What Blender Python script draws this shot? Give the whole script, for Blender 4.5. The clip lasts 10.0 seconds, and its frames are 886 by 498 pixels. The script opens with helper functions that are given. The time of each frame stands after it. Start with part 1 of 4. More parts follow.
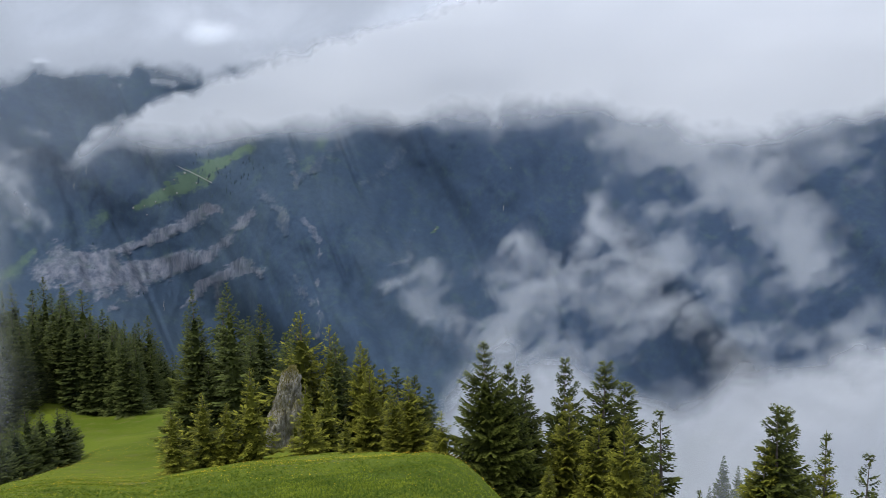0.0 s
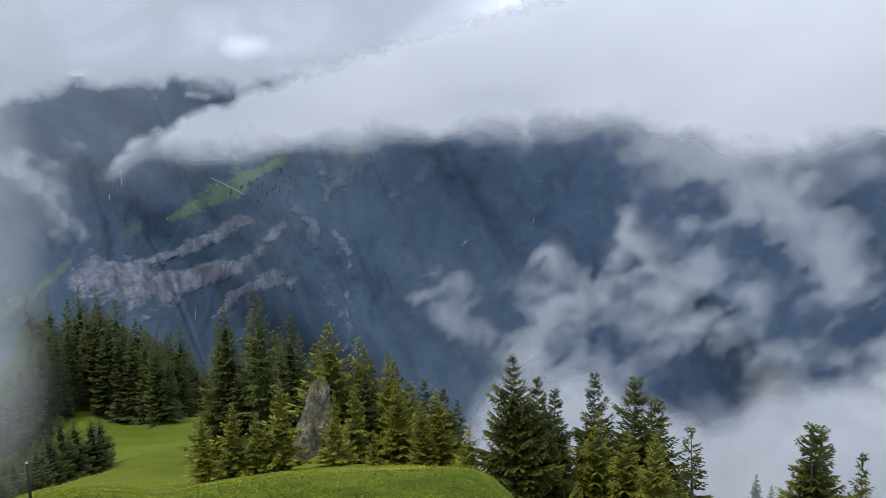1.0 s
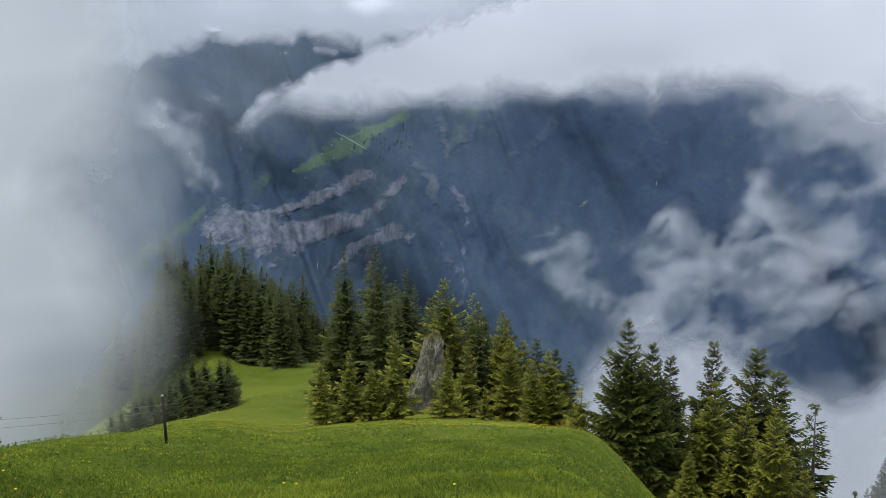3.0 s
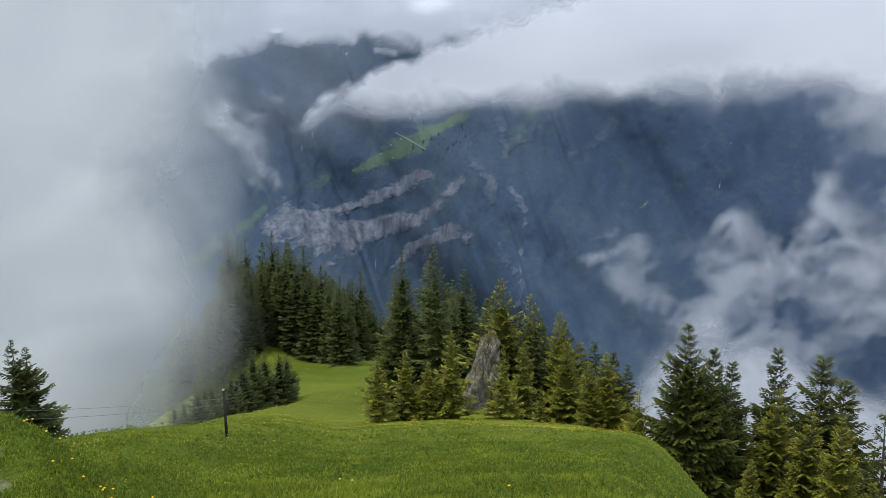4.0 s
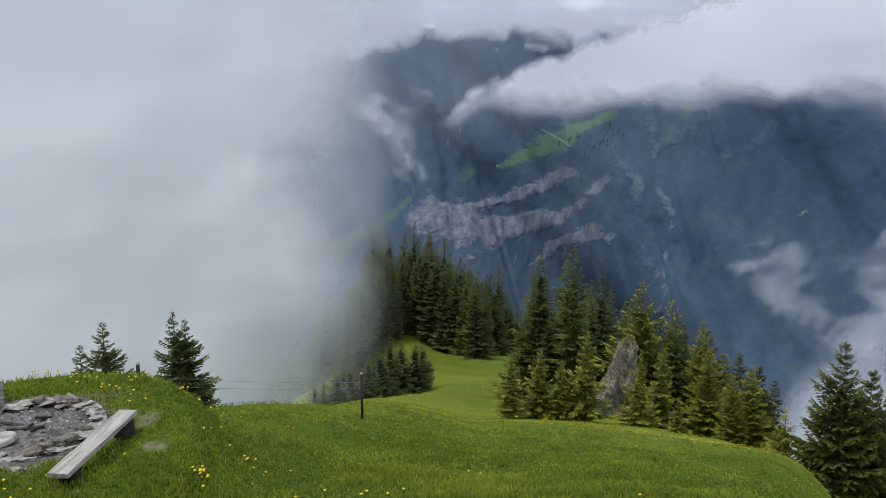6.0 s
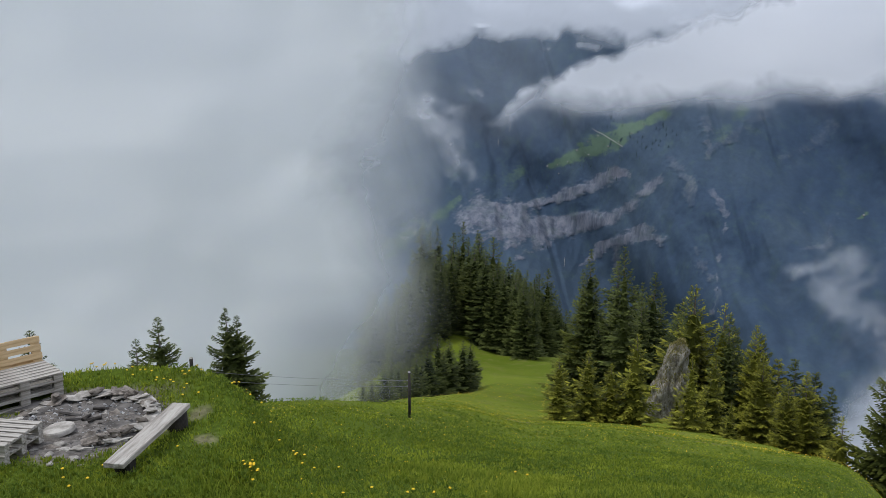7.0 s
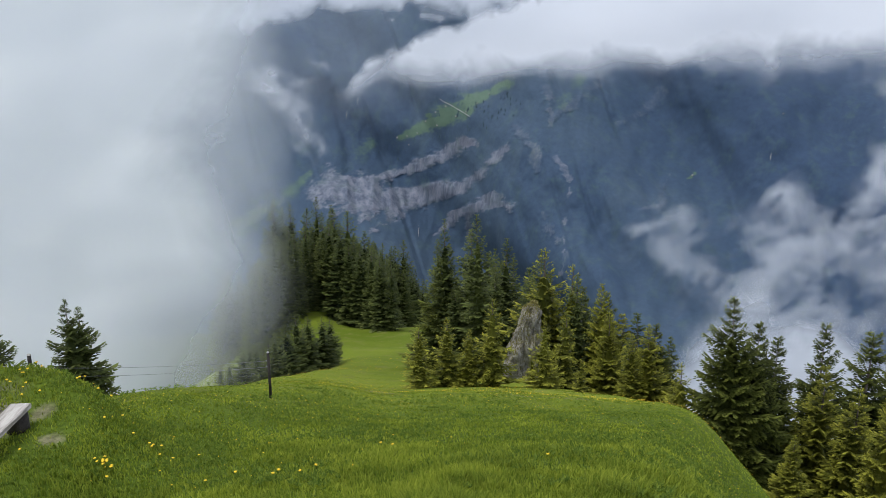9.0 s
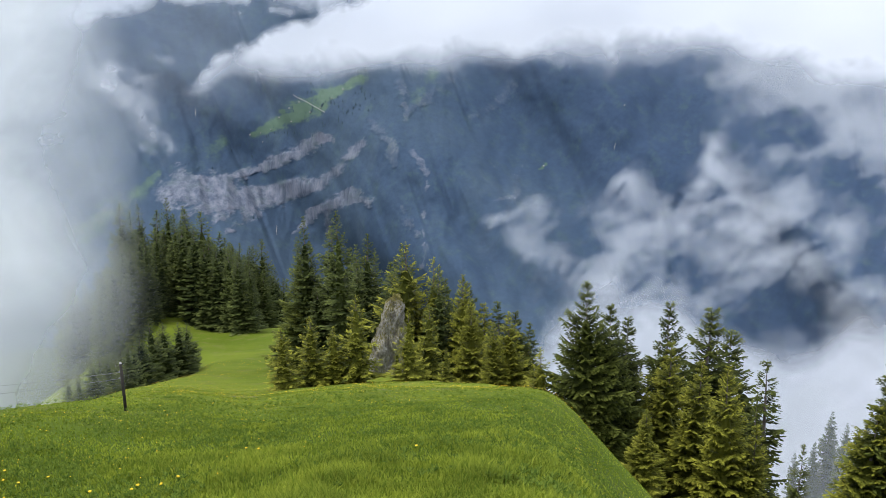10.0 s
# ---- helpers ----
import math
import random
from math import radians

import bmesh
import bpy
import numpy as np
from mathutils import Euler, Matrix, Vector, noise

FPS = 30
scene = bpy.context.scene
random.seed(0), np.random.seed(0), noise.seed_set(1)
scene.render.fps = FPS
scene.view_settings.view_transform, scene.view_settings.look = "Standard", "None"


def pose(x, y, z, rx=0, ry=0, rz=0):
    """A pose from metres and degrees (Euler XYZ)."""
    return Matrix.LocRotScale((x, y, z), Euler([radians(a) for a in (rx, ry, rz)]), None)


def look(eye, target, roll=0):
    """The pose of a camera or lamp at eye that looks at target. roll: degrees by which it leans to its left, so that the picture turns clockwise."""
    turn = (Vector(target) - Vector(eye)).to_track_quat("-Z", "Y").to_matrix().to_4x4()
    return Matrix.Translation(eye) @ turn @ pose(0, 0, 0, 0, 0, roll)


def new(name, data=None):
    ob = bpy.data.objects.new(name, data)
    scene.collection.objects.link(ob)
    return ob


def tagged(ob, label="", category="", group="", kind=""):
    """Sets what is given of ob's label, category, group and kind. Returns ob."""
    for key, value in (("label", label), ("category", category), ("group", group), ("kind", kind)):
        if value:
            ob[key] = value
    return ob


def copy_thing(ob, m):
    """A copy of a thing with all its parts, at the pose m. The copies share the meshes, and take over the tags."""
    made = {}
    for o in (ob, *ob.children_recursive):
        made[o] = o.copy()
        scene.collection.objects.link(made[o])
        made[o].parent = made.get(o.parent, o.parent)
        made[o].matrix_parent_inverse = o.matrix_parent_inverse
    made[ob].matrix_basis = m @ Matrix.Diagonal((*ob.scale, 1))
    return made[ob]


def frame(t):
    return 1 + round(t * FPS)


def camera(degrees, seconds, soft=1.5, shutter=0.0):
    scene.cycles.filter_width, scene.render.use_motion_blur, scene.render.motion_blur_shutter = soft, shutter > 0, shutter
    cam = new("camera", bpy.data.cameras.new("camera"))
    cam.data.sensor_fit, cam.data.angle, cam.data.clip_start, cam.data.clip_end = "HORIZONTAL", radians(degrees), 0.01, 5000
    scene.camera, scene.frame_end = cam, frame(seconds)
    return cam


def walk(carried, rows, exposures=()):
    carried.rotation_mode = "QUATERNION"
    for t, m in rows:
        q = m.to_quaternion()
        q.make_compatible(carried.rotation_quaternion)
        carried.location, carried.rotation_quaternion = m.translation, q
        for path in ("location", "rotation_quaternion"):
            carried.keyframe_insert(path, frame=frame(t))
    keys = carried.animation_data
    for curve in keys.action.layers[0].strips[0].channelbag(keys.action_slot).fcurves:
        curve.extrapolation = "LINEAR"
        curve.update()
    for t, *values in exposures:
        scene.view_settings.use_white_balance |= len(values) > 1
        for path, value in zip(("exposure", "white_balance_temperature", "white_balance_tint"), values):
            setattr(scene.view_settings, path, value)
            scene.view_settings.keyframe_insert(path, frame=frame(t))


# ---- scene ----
cam = camera(56.86, 10.0, 0.75)
PATH = [
    (0.0, (79.92, 1.38, 0.0)), (0.5, (80.4, 1.37, 1.61)), (1.0, (80.86, 1.28, 2.1)), (1.5, (80.87, 1.15, 3.37)),
    (2.0, (79.61, 1.09, 6.34)), (2.5, (78.41, 1.05, 8.69)), (2.7, (78.2, 0.84, 9.37)), (3.8, (78.14, 0.99, 13.9)), (4.0, (78.15, 0.9, 14.6)), (4.5, (78.13, 0.43, 16.67)),
    (5.0, (78.13, 0.15, 19.76)), (5.5, (78.06, 0.09, 22.13)), (6.0, (77.95, 0.02, 24.78)), (6.2, (77.94, 0.13, 25.93)), (6.75, (77.93, 0.14, 28.3)), (7.3, (77.92, 0.18, 27.86)), (7.5, (77.9, 0.39, 26.97)),
    (8.0, (77.65, 0.45, 23.94)), (8.5, (76.9, 0.64, 20.98)), (9.0, (75.96, 0.66, 17.73)), (9.5, (75.46, 0.65, 12.75)), (10.0, (75.51, 0.54, 7.72)),
]
# the camera turns where it stands, 1.7 m over the slope
walk(cam, [(t, pose(0, 0, 0, *turn)) for t, turn in PATH], [(0.0, 0.43, 5950, 12), (2.2, 0.40, 5950, 12), (4.5, 0.5, 5950, 12), (7.5, 0.3, 5950, 12), (8.5, 0.45, 5950, 12), (9.3, 0.75, 5950, 12), (10.0, 0.95, 5950, 12)])

# ---- daylight: an overcast sky and a weak, wide sun behind cloud ----
world = bpy.data.worlds.new("overcast_sky")
scene.world = world
world.use_nodes = True
wn, wl = world.node_tree.nodes, world.node_tree.links
SUN_UP, SUN_TURN = radians(66), radians(-110)
sky = wn.new("ShaderNodeTexSky")
sky.sky_type, sky.sun_disc, sky.sun_elevation, sky.sun_rotation = "NISHITA", False, SUN_UP, SUN_TURN
coords = wn.new("ShaderNodeTexCoord")
stretch = wn.new("ShaderNodeMapping")
stretch.inputs["Scale"].default_value = (2.2, 2.2, 6.0)
puffs = wn.new("ShaderNodeTexNoise")
puffs.inputs["Scale"].default_value, puffs.inputs["Detail"].default_value, puffs.inputs["Roughness"].default_value = 2.2, 7.0, 0.55
tone = wn.new("ShaderNodeValToRGB")
tone.color_ramp.elements[0].position, tone.color_ramp.elements[0].color = 0.3, (3.9, 4.25, 4.9, 1)
tone.color_ramp.elements[1].position, tone.color_ramp.elements[1].color = 0.72, (7.2, 7.4, 7.8, 1)
cover = wn.new("ShaderNodeMix")
cover.data_type = "RGBA"
cover.inputs["Factor"].default_value = 0.93
wl.new(coords.outputs["Generated"], stretch.inputs["Vector"])
wl.new(stretch.outputs["Vector"], puffs.inputs["Vector"])
wl.new(puffs.outputs["Fac"], tone.inputs["Fac"])
wl.new(sky.outputs["Color"], cover.inputs["A"])
wl.new(tone.outputs["Color"], cover.inputs["B"])
wl.new(cover.outputs["Result"], wn["Background"].inputs["Color"])
wn["Background"].inputs["Strength"].default_value = 0.13
sun_light = bpy.data.lights.new("sun", "SUN")
sun_light.energy, sun_light.angle, sun_light.color = 1.5, radians(12), (1.0, 0.95, 0.87)
sun = new("sun", sun_light)
sun.matrix_world = look((100 * math.cos(SUN_UP) * math.sin(SUN_TURN), 100 * math.cos(SUN_UP) * math.cos(SUN_TURN), 100 * math.sin(SUN_UP)), (0, 0, 0))


# ---- materials ----
def blend(nt, a, b, fac, mode="MIX"):
    n = nt.nodes.new("ShaderNodeMix")
    n.data_type, n.blend_type = "RGBA", mode
    for key, v in (("Factor", fac), ("A", a), ("B", b)):
        if isinstance(v, bpy.types.NodeSocket):
            nt.links.new(v, n.inputs[key])
        else:
            n.inputs[key].default_value = v if key == "Factor" else (*v, 1)
    return n.outputs["Result"]


def ramp(nt, fac, lo, hi):
    n = nt.nodes.new("ShaderNodeMapRange")
    n.interpolation_type = "SMOOTHSTEP"
    n.inputs["From Min"].default_value, n.inputs["From Max"].default_value = lo, hi
    nt.links.new(fac, n.inputs["Value"])
    return n.outputs["Result"]


def grain(nt, scale, detail=6.0, rough=0.55, stretched=(1, 1, 1), space="Object"):
    c = nt.nodes.new("ShaderNodeTexCoord")
    m = nt.nodes.new("ShaderNodeMapping")
    m.inputs["Scale"].default_value = stretched
    n = nt.nodes.new("ShaderNodeTexNoise")
    n.inputs["Scale"].default_value, n.inputs["Detail"].default_value, n.inputs["Roughness"].default_value = scale, detail, rough
    nt.links.new(c.outputs[space], m.inputs["Vector"])
    nt.links.new(m.outputs["Vector"], n.inputs["Vector"])
    return n.outputs["Fac"]


def bump(nt, bsdf, height, strength, distance):
    n = nt.nodes.new("ShaderNodeBump")
    n.inputs["Strength"].default_value, n.inputs["Distance"].default_value = strength, distance
    nt.links.new(height, n.inputs["Height"])
    nt.links.new(n.outputs["Normal"], bsdf.inputs["Normal"])


def attribute(nt, name):
    n = nt.nodes.new("ShaderNodeAttribute")
    n.attribute_name = name
    return n.outputs["Fac"]


def material(name, rough=0.8, spec=0.3):
    m = bpy.data.materials.new(name)
    m.use_nodes = True
    b = m.node_tree.nodes["Principled BSDF"]
    b.inputs["Roughness"].default_value, b.inputs["Specular IOR Level"].default_value = rough, spec
    return m, m.node_tree, b


def two_tone(name, a, b, scale, rough=0.8, relief=0.3, depth=0.01, stretched=(1, 1, 1), spec=0.3, fine=9.0):
    """Two colours by broad patches, broken by fine grain, with relief."""
    m, nt, p = material(name, rough, spec)
    broad, small = grain(nt, scale, 5, 0.6, stretched), grain(nt, scale * fine, 6, 0.65, stretched)
    col = blend(nt, a, b, ramp(nt, broad, 0.35, 0.65))
    col = blend(nt, col, blend(nt, (0.45, 0.45, 0.45), (1.35, 1.35, 1.35), small), 0.55, "MULTIPLY")
    nt.links.new(col, p.inputs["Base Color"])
    bump(nt, p, small, relief, depth)
    return m


def tip_share(nt):
    """The outer needles, few and far out: fresh growth, with the light on the tips painted in."""
    n = nt.nodes.new("ShaderNodeMath")
    n.operation = "POWER"
    n.inputs[1].default_value = 1.5
    nt.links.new(attribute(nt, "tip"), n.inputs[0])
    return n.outputs[0]


def leaf_material(name, a, b, per_plant=0.2, fresh=0.0, patch=0.0, through_light=0.10):
    """Foliage: colour varies from plant to plant, from spray to spray and from painted inner shade to fresh,
    lit-looking tips, and lets some light through.
    """
    m, nt, p = material(name, 0.7, 0.08)
    geo, info = nt.nodes.new("ShaderNodeNewGeometry"), nt.nodes.new("ShaderNodeObjectInfo")
    total = None
    for socket, share_of in ((geo.outputs["Random Per Island"], 1 - per_plant - fresh), (info.outputs["Random"], per_plant), (tip_share(nt), fresh)):
        n = nt.nodes.new("ShaderNodeMath")
        n.operation = "MULTIPLY_ADD"
        n.inputs[1].default_value = share_of
        nt.links.new(socket, n.inputs[0])
        if total:
            nt.links.new(total, n.inputs[2])
        else:
            n.inputs[2].default_value = 0.0
        total = n.outputs[0]
    col = blend(nt, a, b, total)
    if patch:
        spots = ramp(nt, grain(nt, 0.9, 4, 0.6), 0.38, 0.62)
        col = blend(nt, col, blend(nt, (0.55, 0.62, 0.6), (1.25, 1.2, 1.1), spots), patch, "MULTIPLY")
    nt.links.new(col, p.inputs["Base Color"])
    tr = nt.nodes.new("ShaderNodeBsdfTranslucent")
    nt.links.new(col, tr.inputs["Color"])
    mx = nt.nodes.new("ShaderNodeMixShader")
    mx.inputs[0].default_value = through_light
    nt.links.new(p.outputs[0], mx.inputs[1])
    nt.links.new(tr.outputs[0], mx.inputs[2])
    nt.links.new(mx.outputs[0], nt.nodes["Material Output"].inputs["Surface"])
    return m


def meadow_material():
    m, nt, p = material("meadow_grass", 0.9, 0.05)
    big, mid, small = grain(nt, 0.09, 4), grain(nt, 0.7, 5), grain(nt, 9.0, 6, 0.7)
    col = blend(nt, (0.098, 0.133, 0.011), (0.152, 0.182, 0.018), ramp(nt, big, 0.35, 0.65))
    col = blend(nt, col, (0.145, 0.152, 0.034), ramp(nt, mid, 0.5, 0.75))
    col = blend(nt, col, blend(nt, (0.5, 0.5, 0.5), (1.4, 1.4, 1.3), small), 0.7, "MULTIPLY")
    # lush near turf, painted darker still as the shade between the blades
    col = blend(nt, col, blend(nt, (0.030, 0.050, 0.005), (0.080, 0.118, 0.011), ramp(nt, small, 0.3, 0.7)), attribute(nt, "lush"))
    soil = blend(nt, (0.095, 0.080, 0.050), (0.24, 0.205, 0.135), ramp(nt, small, 0.3, 0.7))
    col = blend(nt, col, soil, attribute(nt, "bare"))
    col = blend(nt, col, blend(nt, (0.060, 0.052, 0.044), (0.22, 0.20, 0.178), ramp(nt, small, 0.3, 0.75)), attribute(nt, "ash"))
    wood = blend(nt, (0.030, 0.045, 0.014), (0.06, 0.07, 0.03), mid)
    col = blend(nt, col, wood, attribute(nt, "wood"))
    nt.links.new(col, p.inputs["Base Color"])
    bump(nt, p, small, 0.4, 0.05)
    return m


def mountain_material():
    """Dark conifer slopes with bedded limestone bands, alpine pasture and pale gullies; distance haze is painted in as
    bluish colour and gloss.
    """
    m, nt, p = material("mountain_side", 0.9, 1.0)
    broad, tree, fine = grain(nt, 0.0016, 5), grain(nt, 0.05, 6, 0.75), grain(nt, 0.012, 8, 0.7, (1, 1, 2.5))
    streak = grain(nt, 0.0045, 6, 0.6, (1.0, 1.0, 0.22))
    # the blue in the slope's base colours stands for the air's haze
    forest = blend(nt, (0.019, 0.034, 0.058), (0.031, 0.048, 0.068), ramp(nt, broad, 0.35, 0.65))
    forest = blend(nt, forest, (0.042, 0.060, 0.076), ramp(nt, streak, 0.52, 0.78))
    # dense: darker blue painted towards the right, where the haze is thinner
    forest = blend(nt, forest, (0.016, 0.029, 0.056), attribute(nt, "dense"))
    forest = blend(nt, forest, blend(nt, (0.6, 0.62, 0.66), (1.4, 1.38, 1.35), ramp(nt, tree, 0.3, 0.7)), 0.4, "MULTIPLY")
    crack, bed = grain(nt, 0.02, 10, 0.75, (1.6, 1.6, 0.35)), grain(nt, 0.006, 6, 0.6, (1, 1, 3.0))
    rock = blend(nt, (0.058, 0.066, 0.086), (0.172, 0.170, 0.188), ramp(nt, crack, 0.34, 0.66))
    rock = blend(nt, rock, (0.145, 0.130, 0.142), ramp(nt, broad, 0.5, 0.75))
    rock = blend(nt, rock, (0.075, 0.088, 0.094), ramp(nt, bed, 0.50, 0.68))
    # strong blue-tinted gloss, added as haze over the whole slope
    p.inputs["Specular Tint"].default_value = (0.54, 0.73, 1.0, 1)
    pasture = blend(nt, (0.054, 0.090, 0.045), (0.088, 0.128, 0.062), fine)
    edge = grain(nt, 0.016, 9, 0.72, (1.2, 1.2, 0.8))
    def ragged(mask, amount, lo, hi):
        n = nt.nodes.new("ShaderNodeMath")
        n.operation = "MULTIPLY_ADD"
        n.inputs[1].default_value = amount
        nt.links.new(edge, n.inputs[0])
        nt.links.new(attribute(nt, mask), n.inputs[2])
        return ramp(nt, n.outputs[0], amount * 0.5 + lo, amount * 0.5 + hi)
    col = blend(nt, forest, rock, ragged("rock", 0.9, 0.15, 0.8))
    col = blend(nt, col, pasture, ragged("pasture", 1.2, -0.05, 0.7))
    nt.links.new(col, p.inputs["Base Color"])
    bump(nt, p, tree, 0.15, 5.0)
    return m


def cloud_material():
    """Droplets that scatter white light; the vapour's density lets the view through."""
    m = bpy.data.materials.new("cloud_vapour")
    m.use_nodes = True
    nt = m.node_tree
    nt.nodes.remove(nt.nodes["Principled BSDF"])
    d, t, c = (nt.nodes.new("ShaderNodeBsdf" + k) for k in ("Diffuse", "Translucent", "Transparent"))
    for b in (d, t):
        b.inputs["Color"].default_value = (0.875, 0.88, 0.895, 1)
    body, out = nt.nodes.new("ShaderNodeMixShader"), nt.nodes.new("ShaderNodeMixShader")
    body.inputs[0].default_value = 0.5
    nt.links.new(d.outputs[0], body.inputs[1])
    nt.links.new(t.outputs[0], body.inputs[2])
    nt.links.new(attribute(nt, "vapour"), out.inputs[0])
    nt.links.new(c.outputs[0], out.inputs[1])
    nt.links.new(body.outputs[0], out.inputs[2])
    nt.links.new(out.outputs[0], nt.nodes["Material Output"].inputs["Surface"])
    return m


# needles with the mountain's haze painted in as blue colour and gloss
FAR_NEEDLE = two_tone("hazed_conifer_needles", (0.022, 0.040, 0.046), (0.034, 0.054, 0.058), 0.002, 0.9, 0.0, 0.01, spec=0.8)
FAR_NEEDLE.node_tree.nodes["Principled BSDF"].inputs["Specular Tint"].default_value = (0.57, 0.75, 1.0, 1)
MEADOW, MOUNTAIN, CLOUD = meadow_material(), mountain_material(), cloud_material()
NEEDLE_DARK = leaf_material("dark_spruce_needles", (0.005, 0.011, 0.003), (0.170, 0.188, 0.030), 0.12, 0.6)
NEEDLE_WOOD = leaf_material("shaded_spruce_needles", (0.007, 0.015, 0.006), (0.165, 0.190, 0.044), 0.2, 0.5)
NEEDLE_FRESH = leaf_material("fresh_spruce_needles", (0.009, 0.018, 0.004), (0.37, 0.36, 0.036), 0.15, 0.6)
BLADE = leaf_material("grass_blade", (0.120, 0.175, 0.014), (0.345, 0.385, 0.044), 0.0, 0.0, 0.6, 0.5)
DRY = leaf_material("dry_grass", (0.12, 0.115, 0.030), (0.36, 0.31, 0.11), 0.0)
HERB = leaf_material("meadow_herb_leaf", (0.060, 0.105, 0.012), (0.21, 0.27, 0.040), 0.0, 0.0, 0.0, 0.3)
BARK = two_tone("spruce_bark", (0.09, 0.07, 0.055), (0.16, 0.13, 0.11), 6, 0.9, 0.6, 0.02, (1, 1, 0.3))
WEATHERED = two_tone("weathered_grey_wood", (0.25, 0.222, 0.185), (0.45, 0.415, 0.36), 3, 0.8, 0.5, 0.006, (0.6, 6, 6))
PALE_WOOD = two_tone("new_yellow_wood", (0.50, 0.34, 0.16), (0.62, 0.44, 0.24), 3, 0.7, 0.3, 0.004, (0.5, 6, 6))
DARK_WOOD = two_tone("very_dark_wood", (0.016, 0.013, 0.010), (0.048, 0.040, 0.032), 5, 0.85, 0.6, 0.01)
STONE = two_tone("pale_limestone", (0.24, 0.218, 0.185), (0.48, 0.445, 0.39), 4, 0.85, 0.5, 0.01)
SOOTY = two_tone("sooty_stone", (0.085, 0.070, 0.056), (0.27, 0.235, 0.195), 5, 0.9, 0.6, 0.012)
ASH = two_tone("ash_and_grit", (0.050, 0.044, 0.038), (0.17, 0.155, 0.138), 2, 0.95, 0.8, 0.02, fine=14)
CRAG = two_tone("lichened_rock", (0.25, 0.225, 0.175), (0.56, 0.52, 0.45), 3.4, 0.95, 1.0, 0.25, (1, 1, 0.8), 0.1)
CINDER = leaf_material("ash_and_cinders", (0.02, 0.02, 0.02), (0.55, 0.54, 0.52), 0.0)
PETAL = two_tone("dandelion_yellow", (0.75, 0.46, 0.01), (0.85, 0.60, 0.02), 30, 0.7, 0.2, 0.002)
WIRE = two_tone("grey_fence_wire", (0.10, 0.10, 0.10), (0.18, 0.18, 0.18), 20, 0.5, 0.1, 0.001)
PLASTER = two_tone("pale_house_wall", (0.30, 0.27, 0.23), (0.50, 0.47, 0.43), 0.3, 0.9, 0.2, 0.05)
CHALET = two_tone("weathered_hut_wall", (0.22, 0.19, 0.16), (0.36, 0.32, 0.28), 0.4, 0.9, 0.2, 0.05)
ROOFING = two_tone("grey_roof_slate", (0.22, 0.21, 0.21), (0.40, 0.39, 0.38), 0.4, 0.8, 0.2, 0.05)
GRAVEL = two_tone("pale_gravel_road", (0.42, 0.40, 0.36), (0.55, 0.53, 0.50), 0.1, 0.95, 0.2, 0.2)


# ---- mesh helpers ----
def mesh_object(name, verts, faces, mat, smooth=False, masks=None, parent=None, label=""):
    me = bpy.data.meshes.new(name)
    me.from_pydata(verts.tolist() if isinstance(verts, np.ndarray) else verts, [], faces.tolist() if isinstance(faces, np.ndarray) else faces)
    me.materials.append(mat)
    if smooth:
        me.polygons.foreach_set("use_smooth", [True] * len(me.polygons))
    for key, values in (masks or {}).items():
        me.attributes.new(key, "FLOAT", "POINT").data.foreach_set("value", np.asarray(values, np.float32).ravel())
    ob = new(name, me)
    if parent:
        ob.parent = parent
        if label:
            ob["label"] = label
    return ob


def part(name, bm, mat, parent, label="", smooth=False):
    me = bpy.data.meshes.new(name)
    bm.to_mesh(me)
    bm.free()
    me.materials.append(mat)
    if smooth:
        me.polygons.foreach_set("use_smooth", [True] * len(me.polygons))
    ob = new(name, me)
    if parent:
        ob.parent = parent
    if label:
        ob["label"] = label
    return ob


def share(name, ob, m, parent):
    """Another piece on the same mesh."""
    o = new(name, ob.data)
    o.parent, o.matrix_basis = parent, m
    return o


def box(sx, sy, sz, bevel=0.0, at=(0, 0, 0), rough=0.0, rng=None, cuts=0):
    bm = bmesh.new()
    bmesh.ops.create_cube(bm, size=1.0)
    if cuts:
        bmesh.ops.subdivide_edges(bm, edges=bm.edges[:], cuts=cuts, use_grid_fill=True)
    for v in bm.verts:
        v.co = Vector((v.co.x * sx, v.co.y * sy, v.co.z * sz))
    if bevel:
        bmesh.ops.bevel(bm, geom=[e for e in bm.edges if e.calc_face_angle(0) > 1], offset=bevel, segments=2, profile=0.6, affect="EDGES")
    for v in bm.verts:
        if rough:
            v.co += Vector((rng.uniform(-1, 1), rng.uniform(-1, 1), rng.uniform(-1, 1))) * rough
        v.co += Vector(at)
    return bm


def grid_faces(n, m):
    i = np.arange((n - 1) * (m - 1))
    a = i // (m - 1) * m + i % (m - 1)
    return np.stack([a, a + m, a + m + 1, a + 1], 1)


# ---- landform: a grassy spur that falls from the viewpoint to a saddle and a wooded knoll ----
def soft_interp(v, nodes, values, spread=0.07):
    """A rounded line through the nodes."""
    v = np.asarray(v, float)
    w = spread * (np.abs(v) + 4.0)
    return sum(np.interp(v + k * w, nodes, values) for k in (-1.0, -0.5, 0.0, 0.5, 1.0)) / 5.0


def soft_step(a, b, v):
    s = np.clip((np.asarray(v, float) - a) / (b - a), 0, 1)
    return s * s * (3 - 2 * s)


def softplus(v, w):
    return w * np.logaddexp(0.0, v / w)


def lattice(ix, iy, iz, seed):
    h = (ix.astype(np.int64) * 73856093) ^ (iy.astype(np.int64) * 19349663) ^ (iz.astype(np.int64) * 83492791) ^ (seed * 2654435761)
    h = h & 0xFFFFFFFF
    h = (h ^ (h >> 13)) * 1274126177 & 0xFFFFFFFF
    return ((h ^ (h >> 16)) & 0xFFFF) / 65535.0


